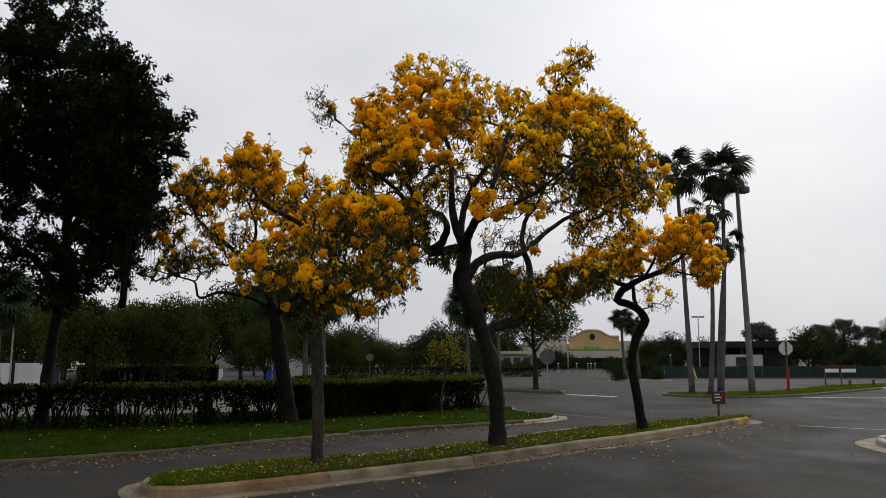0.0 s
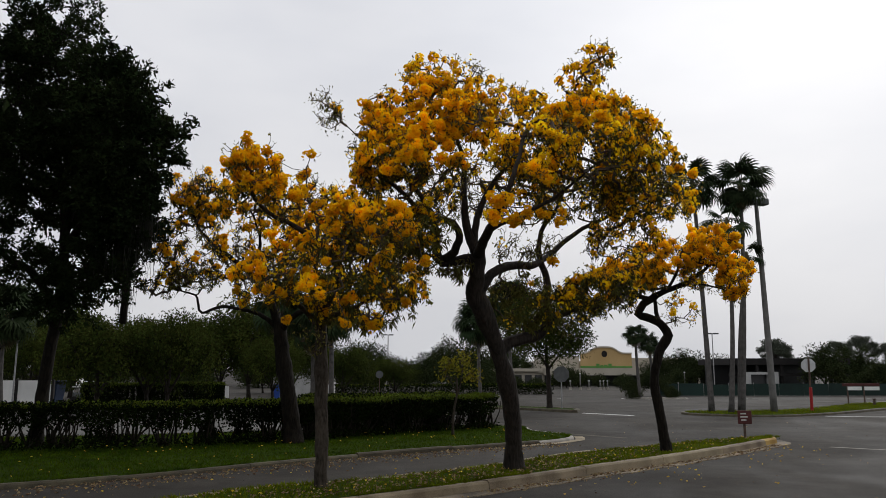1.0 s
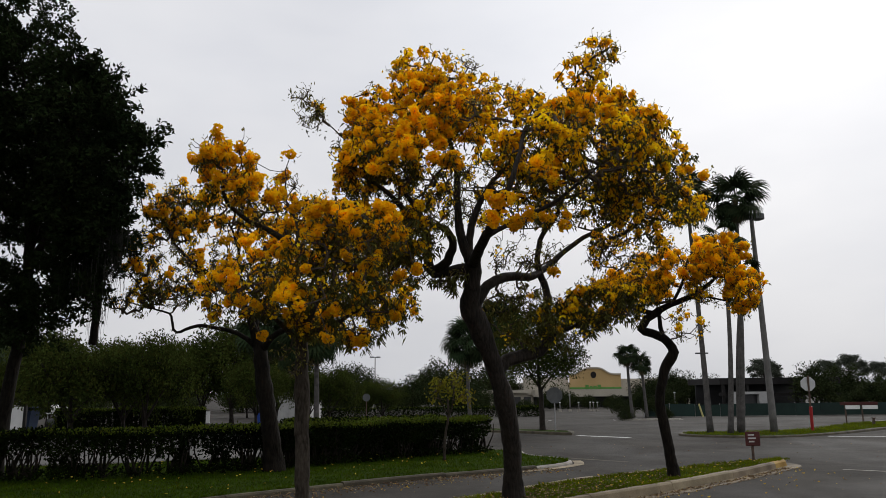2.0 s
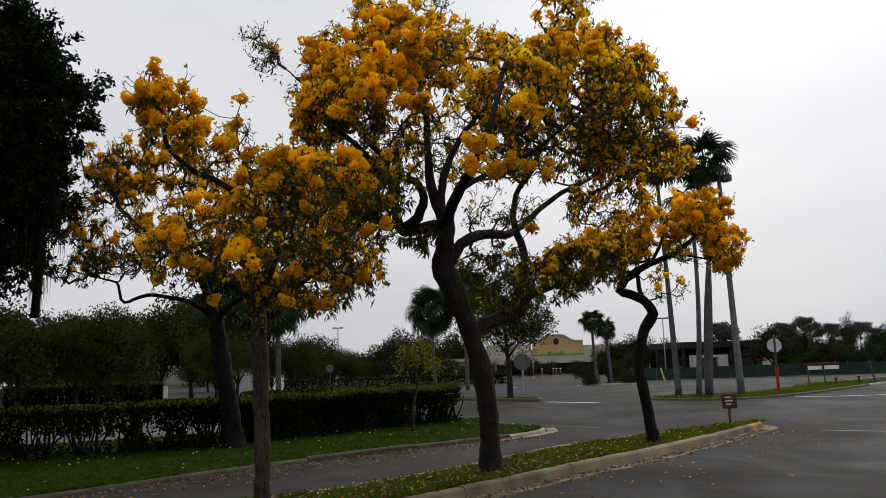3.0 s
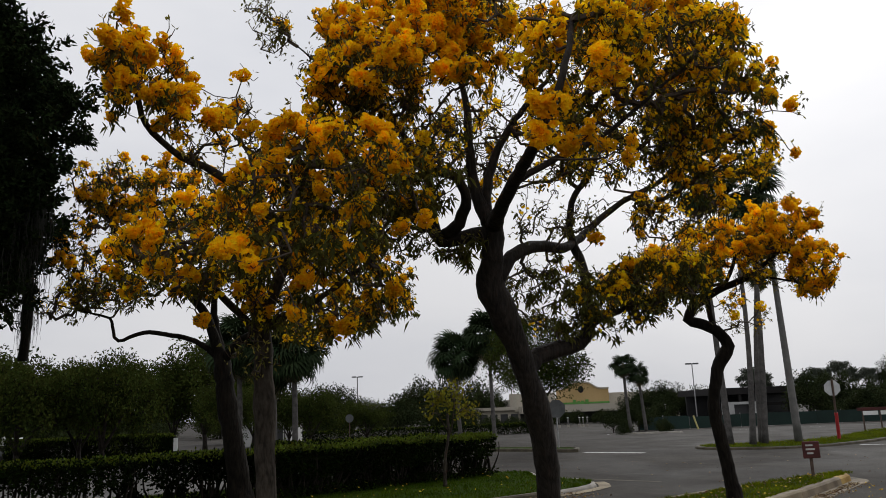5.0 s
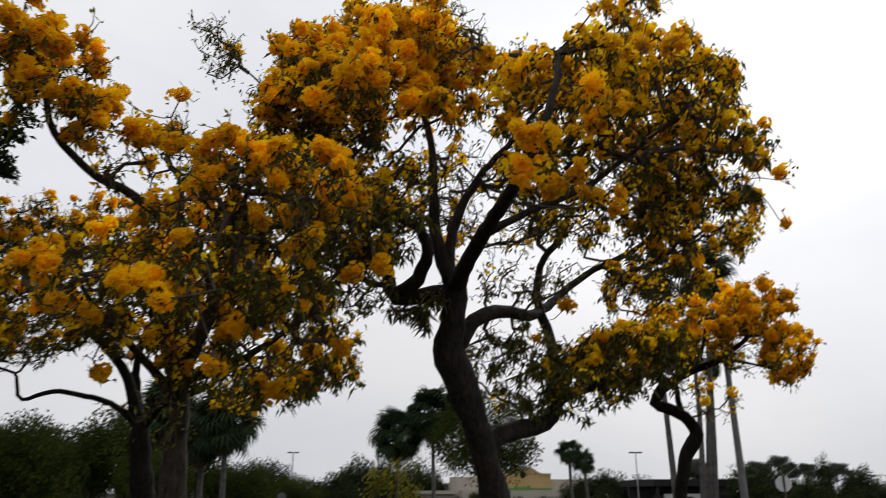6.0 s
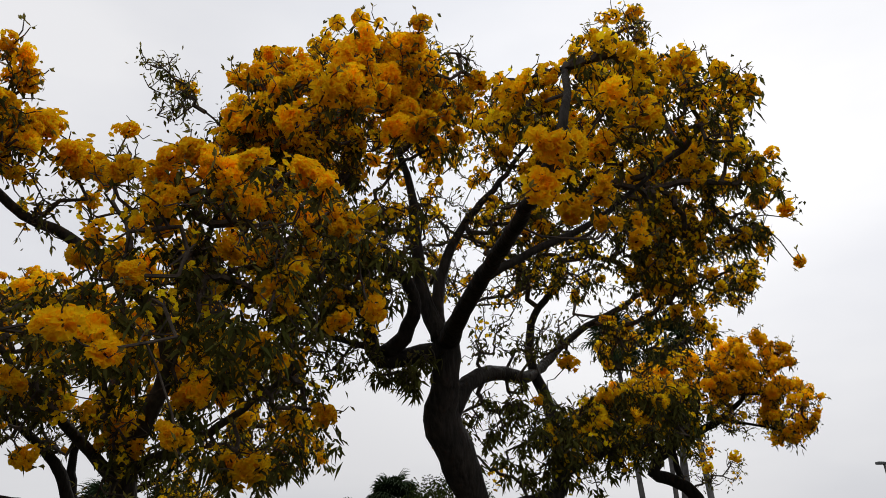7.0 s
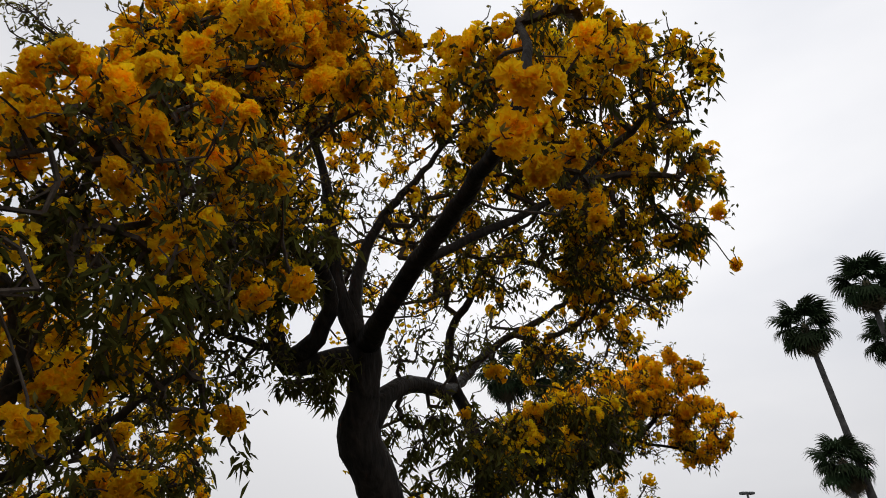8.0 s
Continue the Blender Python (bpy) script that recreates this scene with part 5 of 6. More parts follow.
def fan_mesh(name, mat, seed, wilt=0.0):
    """A fan leaf on its stalk, pointing along x, one unit long."""
    r = np.random.default_rng(seed)
    s = Soup()
    s.tube([(0, 0, 0), (0.28, 0, 0.03), (0.54, 0, 0.02)], [0.016, 0.012, 0.009], 4, cap=False)
    n = 30
    hub = np.array((0.52, 0, 0.02))
    for i in range(n):
        a = (i / (n - 1) - 0.5) * 2 * 2.05
        ln = (0.44 + 0.07 * math.cos(a)) * (0.92 + 0.16 * r.random()) * (1 - 0.12 * abs(a) / 2.05)
        d = np.array((math.cos(a), math.sin(a), 0.12 * (-1) ** i))
        q = np.array((-math.sin(a), math.cos(a), 0))
        w = 0.036
        p1 = hub + d * ln * 0.62 - np.array((0, 0, 0.03 + 0.1 * wilt))
        p2 = hub + d * ln * 0.86 - np.array((0, 0, (0.07 + 0.05 * r.random()) + 0.28 * wilt))
        p3 = hub + d * ln * 0.97 - np.array((0, 0, (0.15 + 0.14 * r.random()) + 0.5 * wilt))
        s.add([hub, p1 + q * w, p1 - q * w, p2 + q * 0.020, p2 - q * 0.020, p3], [(0, 1, 2), (1, 3, 4, 2), (3, 5, 4)])
    me = bpy.data.meshes.new(name)
    me.from_pydata(np.concatenate(s.v).tolist(), [], s.f)
    me.materials.append(mat)
    me.update()
    return me


FANS = [fan_mesh("frond", FROND, 80 + i, 0.10 * i) for i in range(3)]
DRY_FANS = [fan_mesh("dry_frond", DRY_FROND, 88, 1.0)]


def fan_palm(label, base, top, r0, r1, size, fronds, seed, dry=6, bend=0.15, name="palm_tree", low=-0.75):
    r = np.random.default_rng(seed)
    base, top = np.array(base, float), np.array(top, float)
    palm = thing(name, tuple(base), label, "palm tree", "palms")
    s = Soup()
    side = unit(r.normal(size=3) * (1, 1, 0))
    pts = [base + (top - base) * t + side * bend * math.sin(math.pi * t) for t in np.linspace(0, 1, 26)]
    rad = [(r1 + (r0 - r1) * (1 - t) ** 1.6) * (1.0 + 0.05 * (i % 2)) * (1.1 if t < 0.03 else 1.0) for i, t in enumerate(np.linspace(0, 1, 26))]
    s.tube(pts, rad, 12)
    s.put("trunk", PALM_BARK, palm, "", True)
    s = Soup()
    s.tube([top - (0, 0, 0.35), top, top + (0, 0, 0.25)], [r1 * 1.1, r1 * 1.7, r1 * 0.5], 8)
    s.put("crown_shaft", DRY_FROND, palm, "", True)
    for i in range(fronds + dry):
        is_dry = i >= fronds
        az = i * 2.39996 + r.normal() * 0.2
        if is_dry:
            el = -1.05 - 0.3 * r.random()
        else:
            u = (i + 0.5) / fronds
            el = 1.35 - (1.35 - low) * u ** 0.85 + r.normal() * 0.1
        me = DRY_FANS[0] if is_dry else FANS[i % 3]
        ob = new("dry_frond" if is_dry else "frond", me)
        ob.parent = palm
        sc = size * (0.85 + 0.3 * r.random()) * (0.75 if is_dry else 1.0)
        m = Matrix.Translation(Vector(top - base) + Vector((0, 0, 0.08 if not is_dry else -0.1))) @ Euler((0, 0, az)).to_matrix().to_4x4() @ Euler((0, -el, 0)).to_matrix().to_4x4() @ Euler((r.normal() * 0.3, 0, 0)).to_matrix().to_4x4() @ Matrix.Scale(sc, 4)
        ob.matrix_basis = m
    return palm


fan_palm("tall slender fan palm with a grey trunk on the grass island", (11.06, 34.5, 0.12), (10.75, 34.5, 10.15), 0.135, 0.075, 1.3, 20, 1, 5, low=-1.15)
fan_palm("tall slender fan palm with a full crown on the grass island", (12.22, 34.1, 0.12), (12.72, 34.1, 9.95), 0.125, 0.075, 1.35, 24, 2, 3, low=-0.95)
fan_palm("fan palm with drooping fronds on the grass island", (11.72, 34.0, 0.12), (11.98, 34.0, 8.3), 0.12, 0.07, 1.2, 9, 3, 4, low=-1.25)
fan_palm("lower fan palm behind the lamp post on the grass island", (12.45, 34.9, 0.12), (13.1, 34.9, 6.9), 0.12, 0.08, 0.95, 8, 4, 3, low=-1.2)
fan_palm("tall fan palm beyond the parking lot", (27.2, 34.6, 0.0), (26.0, 34.3, 12.1), 0.25, 0.12, 1.5, 24, 5, 8)
fan_palm("tall fan palm with a full crown beyond the lot", (30.9, 34.4, 0.0), (30.6, 34.2, 14.4), 0.25, 0.13, 1.6, 26, 6, 8)
fan_palm("lower fan palm beyond the parking lot", (32.2, 35.0, 0.0), (31.6, 34.8, 11.8), 0.25, 0.13, 1.5, 20, 7, 8)
fan_palm("short fan palm with a full head beyond the lot", (26.3, 34.8, 0.0), (25.95, 34.6, 6.0), 0.22, 0.14, 1.45, 26, 8, 8)
for i, (x, y, z, h) in enumerate(((1.85, 57, 5.2, 1.9), (4.0, 56.0, 6.5, 2.0), (-7.4, 41, 4.2, 1.6), (-6.3, 40, 4.6, 1.6), (-9.0, 41, 5.0, 1.6), (-22.1, 38.2, 4.5, 1.7))):
    fan_palm("cabbage palm with a round head beside the lot", (x, y, float(ground_z(x, y))), (x - 0.1, y, z), 0.14, 0.105, h, 46, 10 + i, 6, 0.1, "cabbage_palm", -0.9)
fan_palm("cabbage palm on the lot's small island", (14.3, 61.0, -0.2), (14.1, 61.0, 4.45), 0.13, 0.10, 1.0, 34, 20, 4, 0.1, "cabbage_palm", -0.8)
fan_palm("cabbage palm on the lot's small island", (15.4, 61.0, -0.2), (15.15, 61.0, 3.75), 0.13, 0.10, 0.95, 32, 21, 4, 0.1, "cabbage_palm", -0.8)

# ---------------------------------------------------------------- hedges


def hedge(label, line, width, z0, z1, count, rnd, leggy=0.55, leaf=0.075, stems=60, top_share=0.3):
    """A clipped hedge along a line: leafy above, bare stems with thin leaves below."""
    line = curve(line, 0.2)
    at = np.column_stack((line, ground_z(line[:, 0], line[:, 1]) + z0))
    hd = thing("hedge", tuple(at[len(at) // 2]), label, "hedge")
    tang = unit(np.gradient(line, axis=0))
    nor = np.stack((tang[:, 1], -tang[:, 0]), axis=1)
    i = rnd.integers(0, len(line), count)
    u = rnd.uniform(-1, 1, count)
    h = rnd.random(count)
    # push most leaves to the outer faces
    face = rnd.random(count)
    u = np.where(face < 0.4, np.sign(u) * (0.8 + 0.25 * rnd.random(count)), u)
    h = np.where((face > 0.4) & (face < 0.75), 0.88 + 0.14 * rnd.random(count), h)
    wave = np.array([noise.noise(Vector((line[k][0] * 0.9, line[k][1] * 0.9, 1.0))) for k in range(len(line))])
    thin = np.array([noise.noise(Vector((line[k][0] * 1.4, line[k][1] * 1.4, 9.0))) for k in range(len(line))])
    lo = leggy if np.isscalar(leggy) else np.interp(np.arange(len(line)), np.linspace(0, len(line), len(leggy)), leggy)
    lo = np.broadcast_to(lo, (len(line),)) + 0.12 * thin
    gap = np.array([noise.noise(Vector((a * 0.36, b * 2.2, 5.0))) + 0.35 * noise.noise(Vector((a * 0.9, b * 5.0, 8.0))) for a, b in zip(i.tolist(), h.tolist())])
    clump = np.array([noise.noise(Vector((a * 0.24, 3.0, 5.0))) + 0.5 * noise.noise(Vector((a * 0.62, 7.0, 2.0))) for a in range(len(line))])[i]
    keep = (h > lo[i] + 0.22 * gap - 0.1 * clump) | (clump > 0.22 + 0.5 * gap) | ((h < 0.14 + 0.12 * gap) & (rnd.random(count) < 0.6)) | (rnd.random(count) < 0.05)
    u = np.where((h < lo[i]) & (h > 0.2), u * 0.35, u)
    x = line[i] + nor[i] * (u * width * 0.5 * (1 + 0.12 * wave[i]))[:, None] + rnd.normal(size=(count, 2)) * 0.05
    z = ground_z(x[:, 0], x[:, 1]) + z0 + h * (z1 - z0) * (1 + 0.07 * wave[i]) + rnd.normal(size=count) * 0.02
    p = np.column_stack((x, z))
    # Top leaves take the lighter colour; the darker one holds the sides' shade.
    share = top_share if np.isscalar(top_share) else np.interp(i, np.linspace(0, len(line), len(top_share)), top_share)
    on_top = keep & (h > 0.93) & (rnd.random(count) < share)
    q = p[on_top]
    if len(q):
        put_leaves("new_growth", [leaves(q + (0, 0, 0.015), rnd.normal(size=(len(q), 3)) + (0, 0, 0.5), leaf, leaf * 0.5, rnd, 0.1)], HEDGE_TOP_LEAF, hd, "yellow-green leaves on the hedge top")
    p = p[keep & ~on_top]
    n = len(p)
    put_leaves("foliage", [leaves(p, rnd.normal(size=(n, 3)) + (0, 0, 0.3), leaf * (0.7 + 0.6 * rnd.random(n)), leaf * 0.55, rnd, 0.1)], HEDGE_LEAF_SHADED, hd)
    s = Soup()
    for _ in range(stems):
        k = rnd.integers(0, len(line))
        a = np.array((*(line[k] + nor[k] * rnd.uniform(-0.3, 0.3) * width), ground_z(line[k][0], line[k][1]) + z0 - 0.03))
        for b in range(3):
            tip = a + np.array((rnd.normal() * 0.22, rnd.normal() * 0.22, (z1 - z0) * (0.75 + 0.2 * rnd.random())))
            mid = (a + tip) / 2 + rnd.normal(size=3) * 0.09
            s.tube(curve([a, mid, tip], 0.12), np.linspace(0.028, 0.010, len(curve([a, mid, tip], 0.12))), 4, cap=False)
    s.put("stem_growth", HEDGE_STEM, hd, "", False, "stuff")
    return hd


hr = np.random.default_rng(71)
hedge("long clipped green hedge with bare leggy stems on the lawn", [(-24, 15.6), (-15, 17.5), (-10.5, 18.8), (-6.9, 19.9), (-4.6, 21.2), (-3.0, 22.5), (-0.8, 24.5), (1.0, 25.8)], 1.0, 0.1, 1.08, 120000, hr, [0.62, 0.66, 0.64, 0.56, 0.45, 0.4, 0.5], 0.085, stems=190, top_share=[0.0, 0.0, 0.05, 0.15, 0.5, 0.8, 1.0])
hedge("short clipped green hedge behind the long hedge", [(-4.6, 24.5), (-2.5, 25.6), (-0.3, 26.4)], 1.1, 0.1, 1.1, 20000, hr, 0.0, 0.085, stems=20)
hedge("far clipped hedge at the edge of the lot", [(-19, 40.3), (-16.5, 40.9), (-12.6, 42.5)], 1.0, 0.0, 1.15, 48000, hr, 0.0, 0.09, stems=30, top_share=0.6)
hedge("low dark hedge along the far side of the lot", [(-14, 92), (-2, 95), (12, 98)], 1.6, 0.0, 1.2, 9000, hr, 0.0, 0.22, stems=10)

# ---------------------------------------------------------------- lamp posts and signs


def box_part(name, lo, hi, mat, parent, label="", bevel=0.0, kind=""):
    s = Soup()
    s.box(lo, hi, bevel)
    return s.put(name, mat, parent, label, False, kind)


def lamp_post(label, x, y, height, r0, r1, mat, arms, lean=(0, 0), head=(0.62, 0.34, 0.2), gap=0.1):
    """A tapered pole with shoebox heads; arms: turns of the heads in degrees."""
    z = float(ground_z(x, y))
    post = thing("street_lamp", (x, y, z), label, "street lamp")
    s = Soup()
    top = np.array((x + lean[0], y + lean[1], z + height))
    s.tube([np.array((x, y, z - 0.05)) + (top - (x, y, z)) * t for t in np.linspace(0, 1, 12)], np.linspace(r0, r1, 12), 12)
    s.put("pole", mat, post, "", True)
    for a in arms:
        s = Soup()
        ca, sa = math.cos(radians(a)), math.sin(radians(a))
        turn = lambda p: (top[0] + p[0] * ca - p[1] * sa, top[1] + p[0] * sa + p[1] * ca, top[2] + p[2])
        s.tube([turn((0, 0, -0.12)), turn((gap + 0.06, 0, -0.1))], 0.035, 6)
        arm = s.put("bracket", mat, post)
        s = Soup()
        s.box((gap, -head[1] / 2, -head[2]), (gap + head[0], head[1] / 2, 0.0), 0.04)
        s.v = [np.array([turn(p) for p in v]) for v in s.v]
        s.put("lamp_head", SIGN_DIM, arm, "grey shoebox lamp head")
    return post


def octagon(name, label_part, c, size, face, mat, parent):
    """An eight-sided plate of 4 mm, facing along face."""
    fx, fy = math.cos(face), math.sin(face)
    r = size / 2 / math.cos(math.pi / 8)
    v = []
    for d in (-0.004, 0.004):
        for i in range(8):
            a = math.pi / 8 + i * math.pi / 4
            v.append((c[0] - fy * r * math.cos(a) + fx * d, c[1] + fx * r * math.cos(a) + fy * d, c[2] + r * math.sin(a)))
    f = [tuple(range(8)), tuple(range(15, 7, -1))] + [(i, i + 8, (i + 1) % 8 + 8, (i + 1) % 8) for i in range(8)]
    return solid(name, v, f, mat, parent, label_part)


lamp_post("tall tapered grey pole with two lamp heads on the grass island", 13.93, 34.97, 9.6, 0.155, 0.085, POLE_GREY, (195, 15), (-0.22, 0.0), (0.5, 0.42, 0.30), 0.06)
lamp_post("slim double-headed lamp post in the parking lot", 37.4, 113, 8.3, 0.085, 0.07, METAL, (0, 180), (0, 0), (0.8, 0.45, 0.2))
lamp_post("slim double-headed lamp post beyond the hedge", -9.5, 110, 8.0, 0.09, 0.06, POLE_GREY, (10, 190), (0, 0), (0.65, 0.35, 0.16))
lamp_post("double-headed lamp post at the lot's side", 41.2, 60, 8.7, 0.13, 0.09, POLE_GREY, (20, 200), (0, 0), (0.75, 0.4, 0.2))

stop = thing("stop_sign", (15.85, 35.6, 0.12), "back of an eight-sided stop sign on a red-sleeved post", "road sign")
s = Soup()
s.tube([(15.85, 35.6, 0.08), (15.78, 35.45, 1.2), (15.72, 35.3, 2.42)], 0.045, 8)
s.put("post", POST_BROWN, stop)
s = Soup()
s.tube([(15.85, 35.6, 0.1), (15.80, 35.47, 1.12)], 0.066, 10)
s.put("sleeve", RED, stop, "bright red post sleeve")
plate = octagon("plate", "bare grey sign back", (15.72, 35.36, 2.08), 0.58, radians(-105), SIGN_BACK, stop)
s = Soup()
s.box((15.695, 35.30, 1.74), (15.745, 35.325, 2.42))
s.put("brace", POST_BROWN, plate)

stop2 = thing("stop_sign", (5.02, 37.5, 0.1), "dull back of a stop sign on the median", "road sign")
s = Soup()
s.tube([(5.02, 37.5, 0.05), (5.02, 37.5, 1.95)], 0.03, 8)
s.put("post", METAL, stop2)
octagon("plate", "dim grey sign back", (5.02, 37.46, 1.68), 0.72, radians(-92), SIGN_DIM, stop2)

board = thing("small_sign", (7.47, 21.05, 0.13), "small square red sign on a short wooden stake", "sign")
s = Soup()
s.box((7.44, 21.03, 0.1), (7.50, 21.07, 0.62), 0.008)
s.put("stake", POST_BROWN, board)
s = Soup()
s.box((7.29, 20.985, 0.52), (7.65, 21.02, 0.86), 0.012)
face = s.put("panel", DARK_RED, board, "dull red painted panel")
for k, (x0, x1, z) in enumerate(((7.35, 7.50, 0.765), (7.35, 7.54, 0.685), (7.37, 7.50, 0.605))):
    box_part("lettering", (x0, 20.978, z), (x1, 20.984, z + 0.035), LINE, face, "pale line of lettering" if k == 0 else "")

bar = thing("road_barrier", (22.5, 44, 0.0), "red and white barrier board on two posts", "barrier")
for x in (21.7, 22.6):
    s = Soup()
    s.tube([(x, 44.0, -0.05), (x, 44.0, 0.98)], 0.04, 8)
    s.put("post", POST_BROWN, bar)
box_part("top_rail", (21.4, 43.93, 0.98), (23.45, 43.97, 1.14), DARK_RED, bar, "faded red rail", 0.006)
for x0, x1 in ((21.68, 22.45), (22.6, 23.42)):
    box_part("board", (x0, 43.91, 0.76), (x1, 43.95, 0.96), WHITE, bar, "white board", 0.006)
for k, (x, y) in enumerate(((24.5, 42.5), (34.0, 52.0))):
    sp = thing("slanted_post", (x, y, 0.1), "thin dark leaning post on the grass island", "post", "leaning posts")
    s = Soup()
    s.tube([(x, y, 0.05), (x - 0.22, y, 1.15)], 0.05, 8)
    s.put("shaft", POST_BROWN, sp)

# ---------------------------------------------------------------- buildings across the lot


def supermarket():
    y0, z0 = 150.0, -1.25
    b = thing("supermarket", (28, y0, z0), "low golden stucco store with an arched parapet and pale canopy", "store")
    s = Soup()
    s.box((15.5, y0, z0), (60, y0 + 30, 3.4))
    s.put("wall", CREAM, b, "cream side walls")
    # arched front
    top = []
    for i in range(33):
        t = i / 32
        top.append((24.0 + t * 9.8, 4.75 + 1.2 * math.exp(-((t - 0.46) / 0.27) ** 4)))
    n = len(top)
    v = [(x, y0 - 1.2, 2.4) for x, _ in top] + [(x, y0 - 1.2, z) for x, z in top] + [(x, y0 + 1.5, z) for x, z in top]
    f = [(i, i + 1, n + i + 1, n + i) for i in range(n - 1)] + [(n + i, n + i + 1, 2 * n + i + 1, 2 * n + i) for i in range(n - 1)]
    front = solid("parapet", v, f, STUCCO, b, "golden stucco parapet")
    v = []
    for dy, dz in ((-1.45, 0.0), (-1.45, 0.26), (-0.9, 0.26), (-0.9, 0.0)):
        v += [(x, y0 + dy, z + dz) for x, z in top]
    f = [(k * n + i, k * n + i + 1, ((k + 1) % 4) * n + i + 1, ((k + 1) % 4) * n + i) for k in range(4) for i in range(n - 1)]
    solid("cornice", v, f, CREAM, front, "pale moulded cornice")
    box_part("side_parapet", (15.4, y0 - 0.4, 1.1), (23.9, y0 + 1, 4.4), CREAM, b)
    box_part("side_parapet", (33.9, y0 - 0.4, 1.1), (46, y0 + 1, 4.0), CREAM, b)
    box_part("green_band", (24.0, y0 - 1.35, 2.12), (33.8, y0 - 1.22, 2.45), GREEN, front, "green painted band")
    # store mark: a dark oval over green shapes
    s = Soup()
    s.add([(28.6 + 0.55 * math.cos(a), y0 - 1.26, 4.75 + 0.62 * math.sin(a)) for a in np.arange(16) * math.pi / 8], [tuple(range(16))])
    s.put("emblem", FRAME_DARK, front, "dark oval emblem")
    s = Soup()
    for x0, w, h in ((27.0, 0.6, 1.0), (27.8, 0.5, 0.75), (28.5, 0.6, 0.8), (29.3, 0.6, 1.0)):
        s.box((x0, y0 - 1.4, 1.9), (x0 + w, y0 - 1.24, 1.9 + h))
    s.put("store_sign", GREEN, front, "green sign shapes")
    box_part("canopy", (17.0, y0 - 5, 0.75), (60, y0 - 0.45, 2.05), CREAM, b, "pale flat canopy")
    box_part("storefront", (17.2, y0 - 0.44, z0), (60, y0 - 0.1, 0.75), DARK, b, "dark glazed storefront")
    for x in np.arange(18, 60, 4.5):
        box_part("column", (x, y0 - 4.8, z0), (x + 0.5, y0 - 4.3, 0.75), CREAM, b)
    return b


supermarket()


def low_shop():
    b = thing("shop_building", (10, 132, -1.2), "low pale shop with a flat roof and window bands", "building")
    s = Soup()
    s.box((4.5, 132, -1.25), (14.2, 142, 1.5))
    s.put("wall", CREAM, b)
    box_part("roof", (4.2, 131.2, 1.5), (14.5, 142, 2.0), CREAM, b, "flat overhanging roof slab")
    for x in np.arange(5.0, 13.6, 1.7):
        box_part("window", (x, 131.94, -0.6), (x + 1.2, 131.99, 0.9), DARK, b)
    return b


low_shop()


def bare_frame():
    b = thing("unfinished_building", (48, 112, -1.2), "dark half-gutted single-storey building with an open steel frame", "building")
    box_part("roof", (38.6, 110, 2.5), (55.5, 124, 3.4), FRAME_DARK, b, "dark flat roof edge")
    box_part("back_wall", (38.8, 121, -1.2), (55.5, 121.4, 2.5), DARK, b)
    for x in np.arange(39.0, 55.5, 3.4):
        box_part("column", (x, 110.2, -1.2), (x + 0.35, 110.6, 2.5), FRAME_DARK, b)
    box_part("beam", (38.6, 110.1, 0.9), (55.5, 110.5, 1.3), FRAME_DARK, b)
    # pale block with a dark window opening
    s = Soup()
    s.box((39.8, 108.6, -1.2), (41.0, 110, 1.5))
    s.box((43.4, 108.6, -1.2), (44.8, 110, 1.5))
    s.box((41.0, 108.6, 1.15), (43.4, 110, 1.5))
    block = s.put("pale_wall", PANEL, b, "pale rendered wall")
    box_part("window", (41.0, 109.4, -0.4), (43.4, 109.5, 1.15), DARK, block)
    return b


bare_frame()


def screen_fence():
    f = thing("site_fence", (45, 92, -1.2), "dark green screened site fence on steel posts", "fence")
    r = np.random.default_rng(6)
    x = 23.0
    while x < 80:
        y = 92.0 + (x - 45) * 0.04
        h = 0.20 + r.normal() * 0.03
        box_part("screen", (x + 0.04, y, -1.15), (x + 2.9, y + 0.03, h), SCREEN, f)
        s = Soup()
        s.tube([(x, y + 0.05, -1.25), (x, y + 0.05, h + 0.12)], 0.035, 6)
        s.put("post", METAL, f)
        x += 2.94
    return f


screen_fence()

marker = thing("marker_post", (29.0, 89.5, -1.18), "slanted yellow marker post before the fence", "post")
s = Soup()
s.tube([(29.15, 89.5, -1.2), (28.75, 89.5, 0.25)], 0.1, 8)
s.put("shaft", YELLOW, marker)


def depot():
    b = thing("shed_building", (-22, 88, -1.15), "low pale shed with a ribbed wall behind the trees", "building")
    dx = 2.9
    box_part("wall", (-23.4 + dx, 88, -1.2), (-17.6 + dx, 96, 1.7), PANEL, b, "pale ribbed wall")
    for x in np.arange(-23.2, -17.8, 0.8):
        box_part("rib", (x + dx, 87.93, -1.1), (x + dx + 0.12, 87.99, 1.65), PANEL, b)
    box_part("roof", (-23.7 + dx, 87.6, 1.7), (-17.3 + dx, 96.3, 1.95), PANEL, b)
    box_part("dark_door", (-19.2 + dx, 87.94, -1.15), (-18.2 + dx, 87.985, 0.9), DARK, b)
    return b


depot()

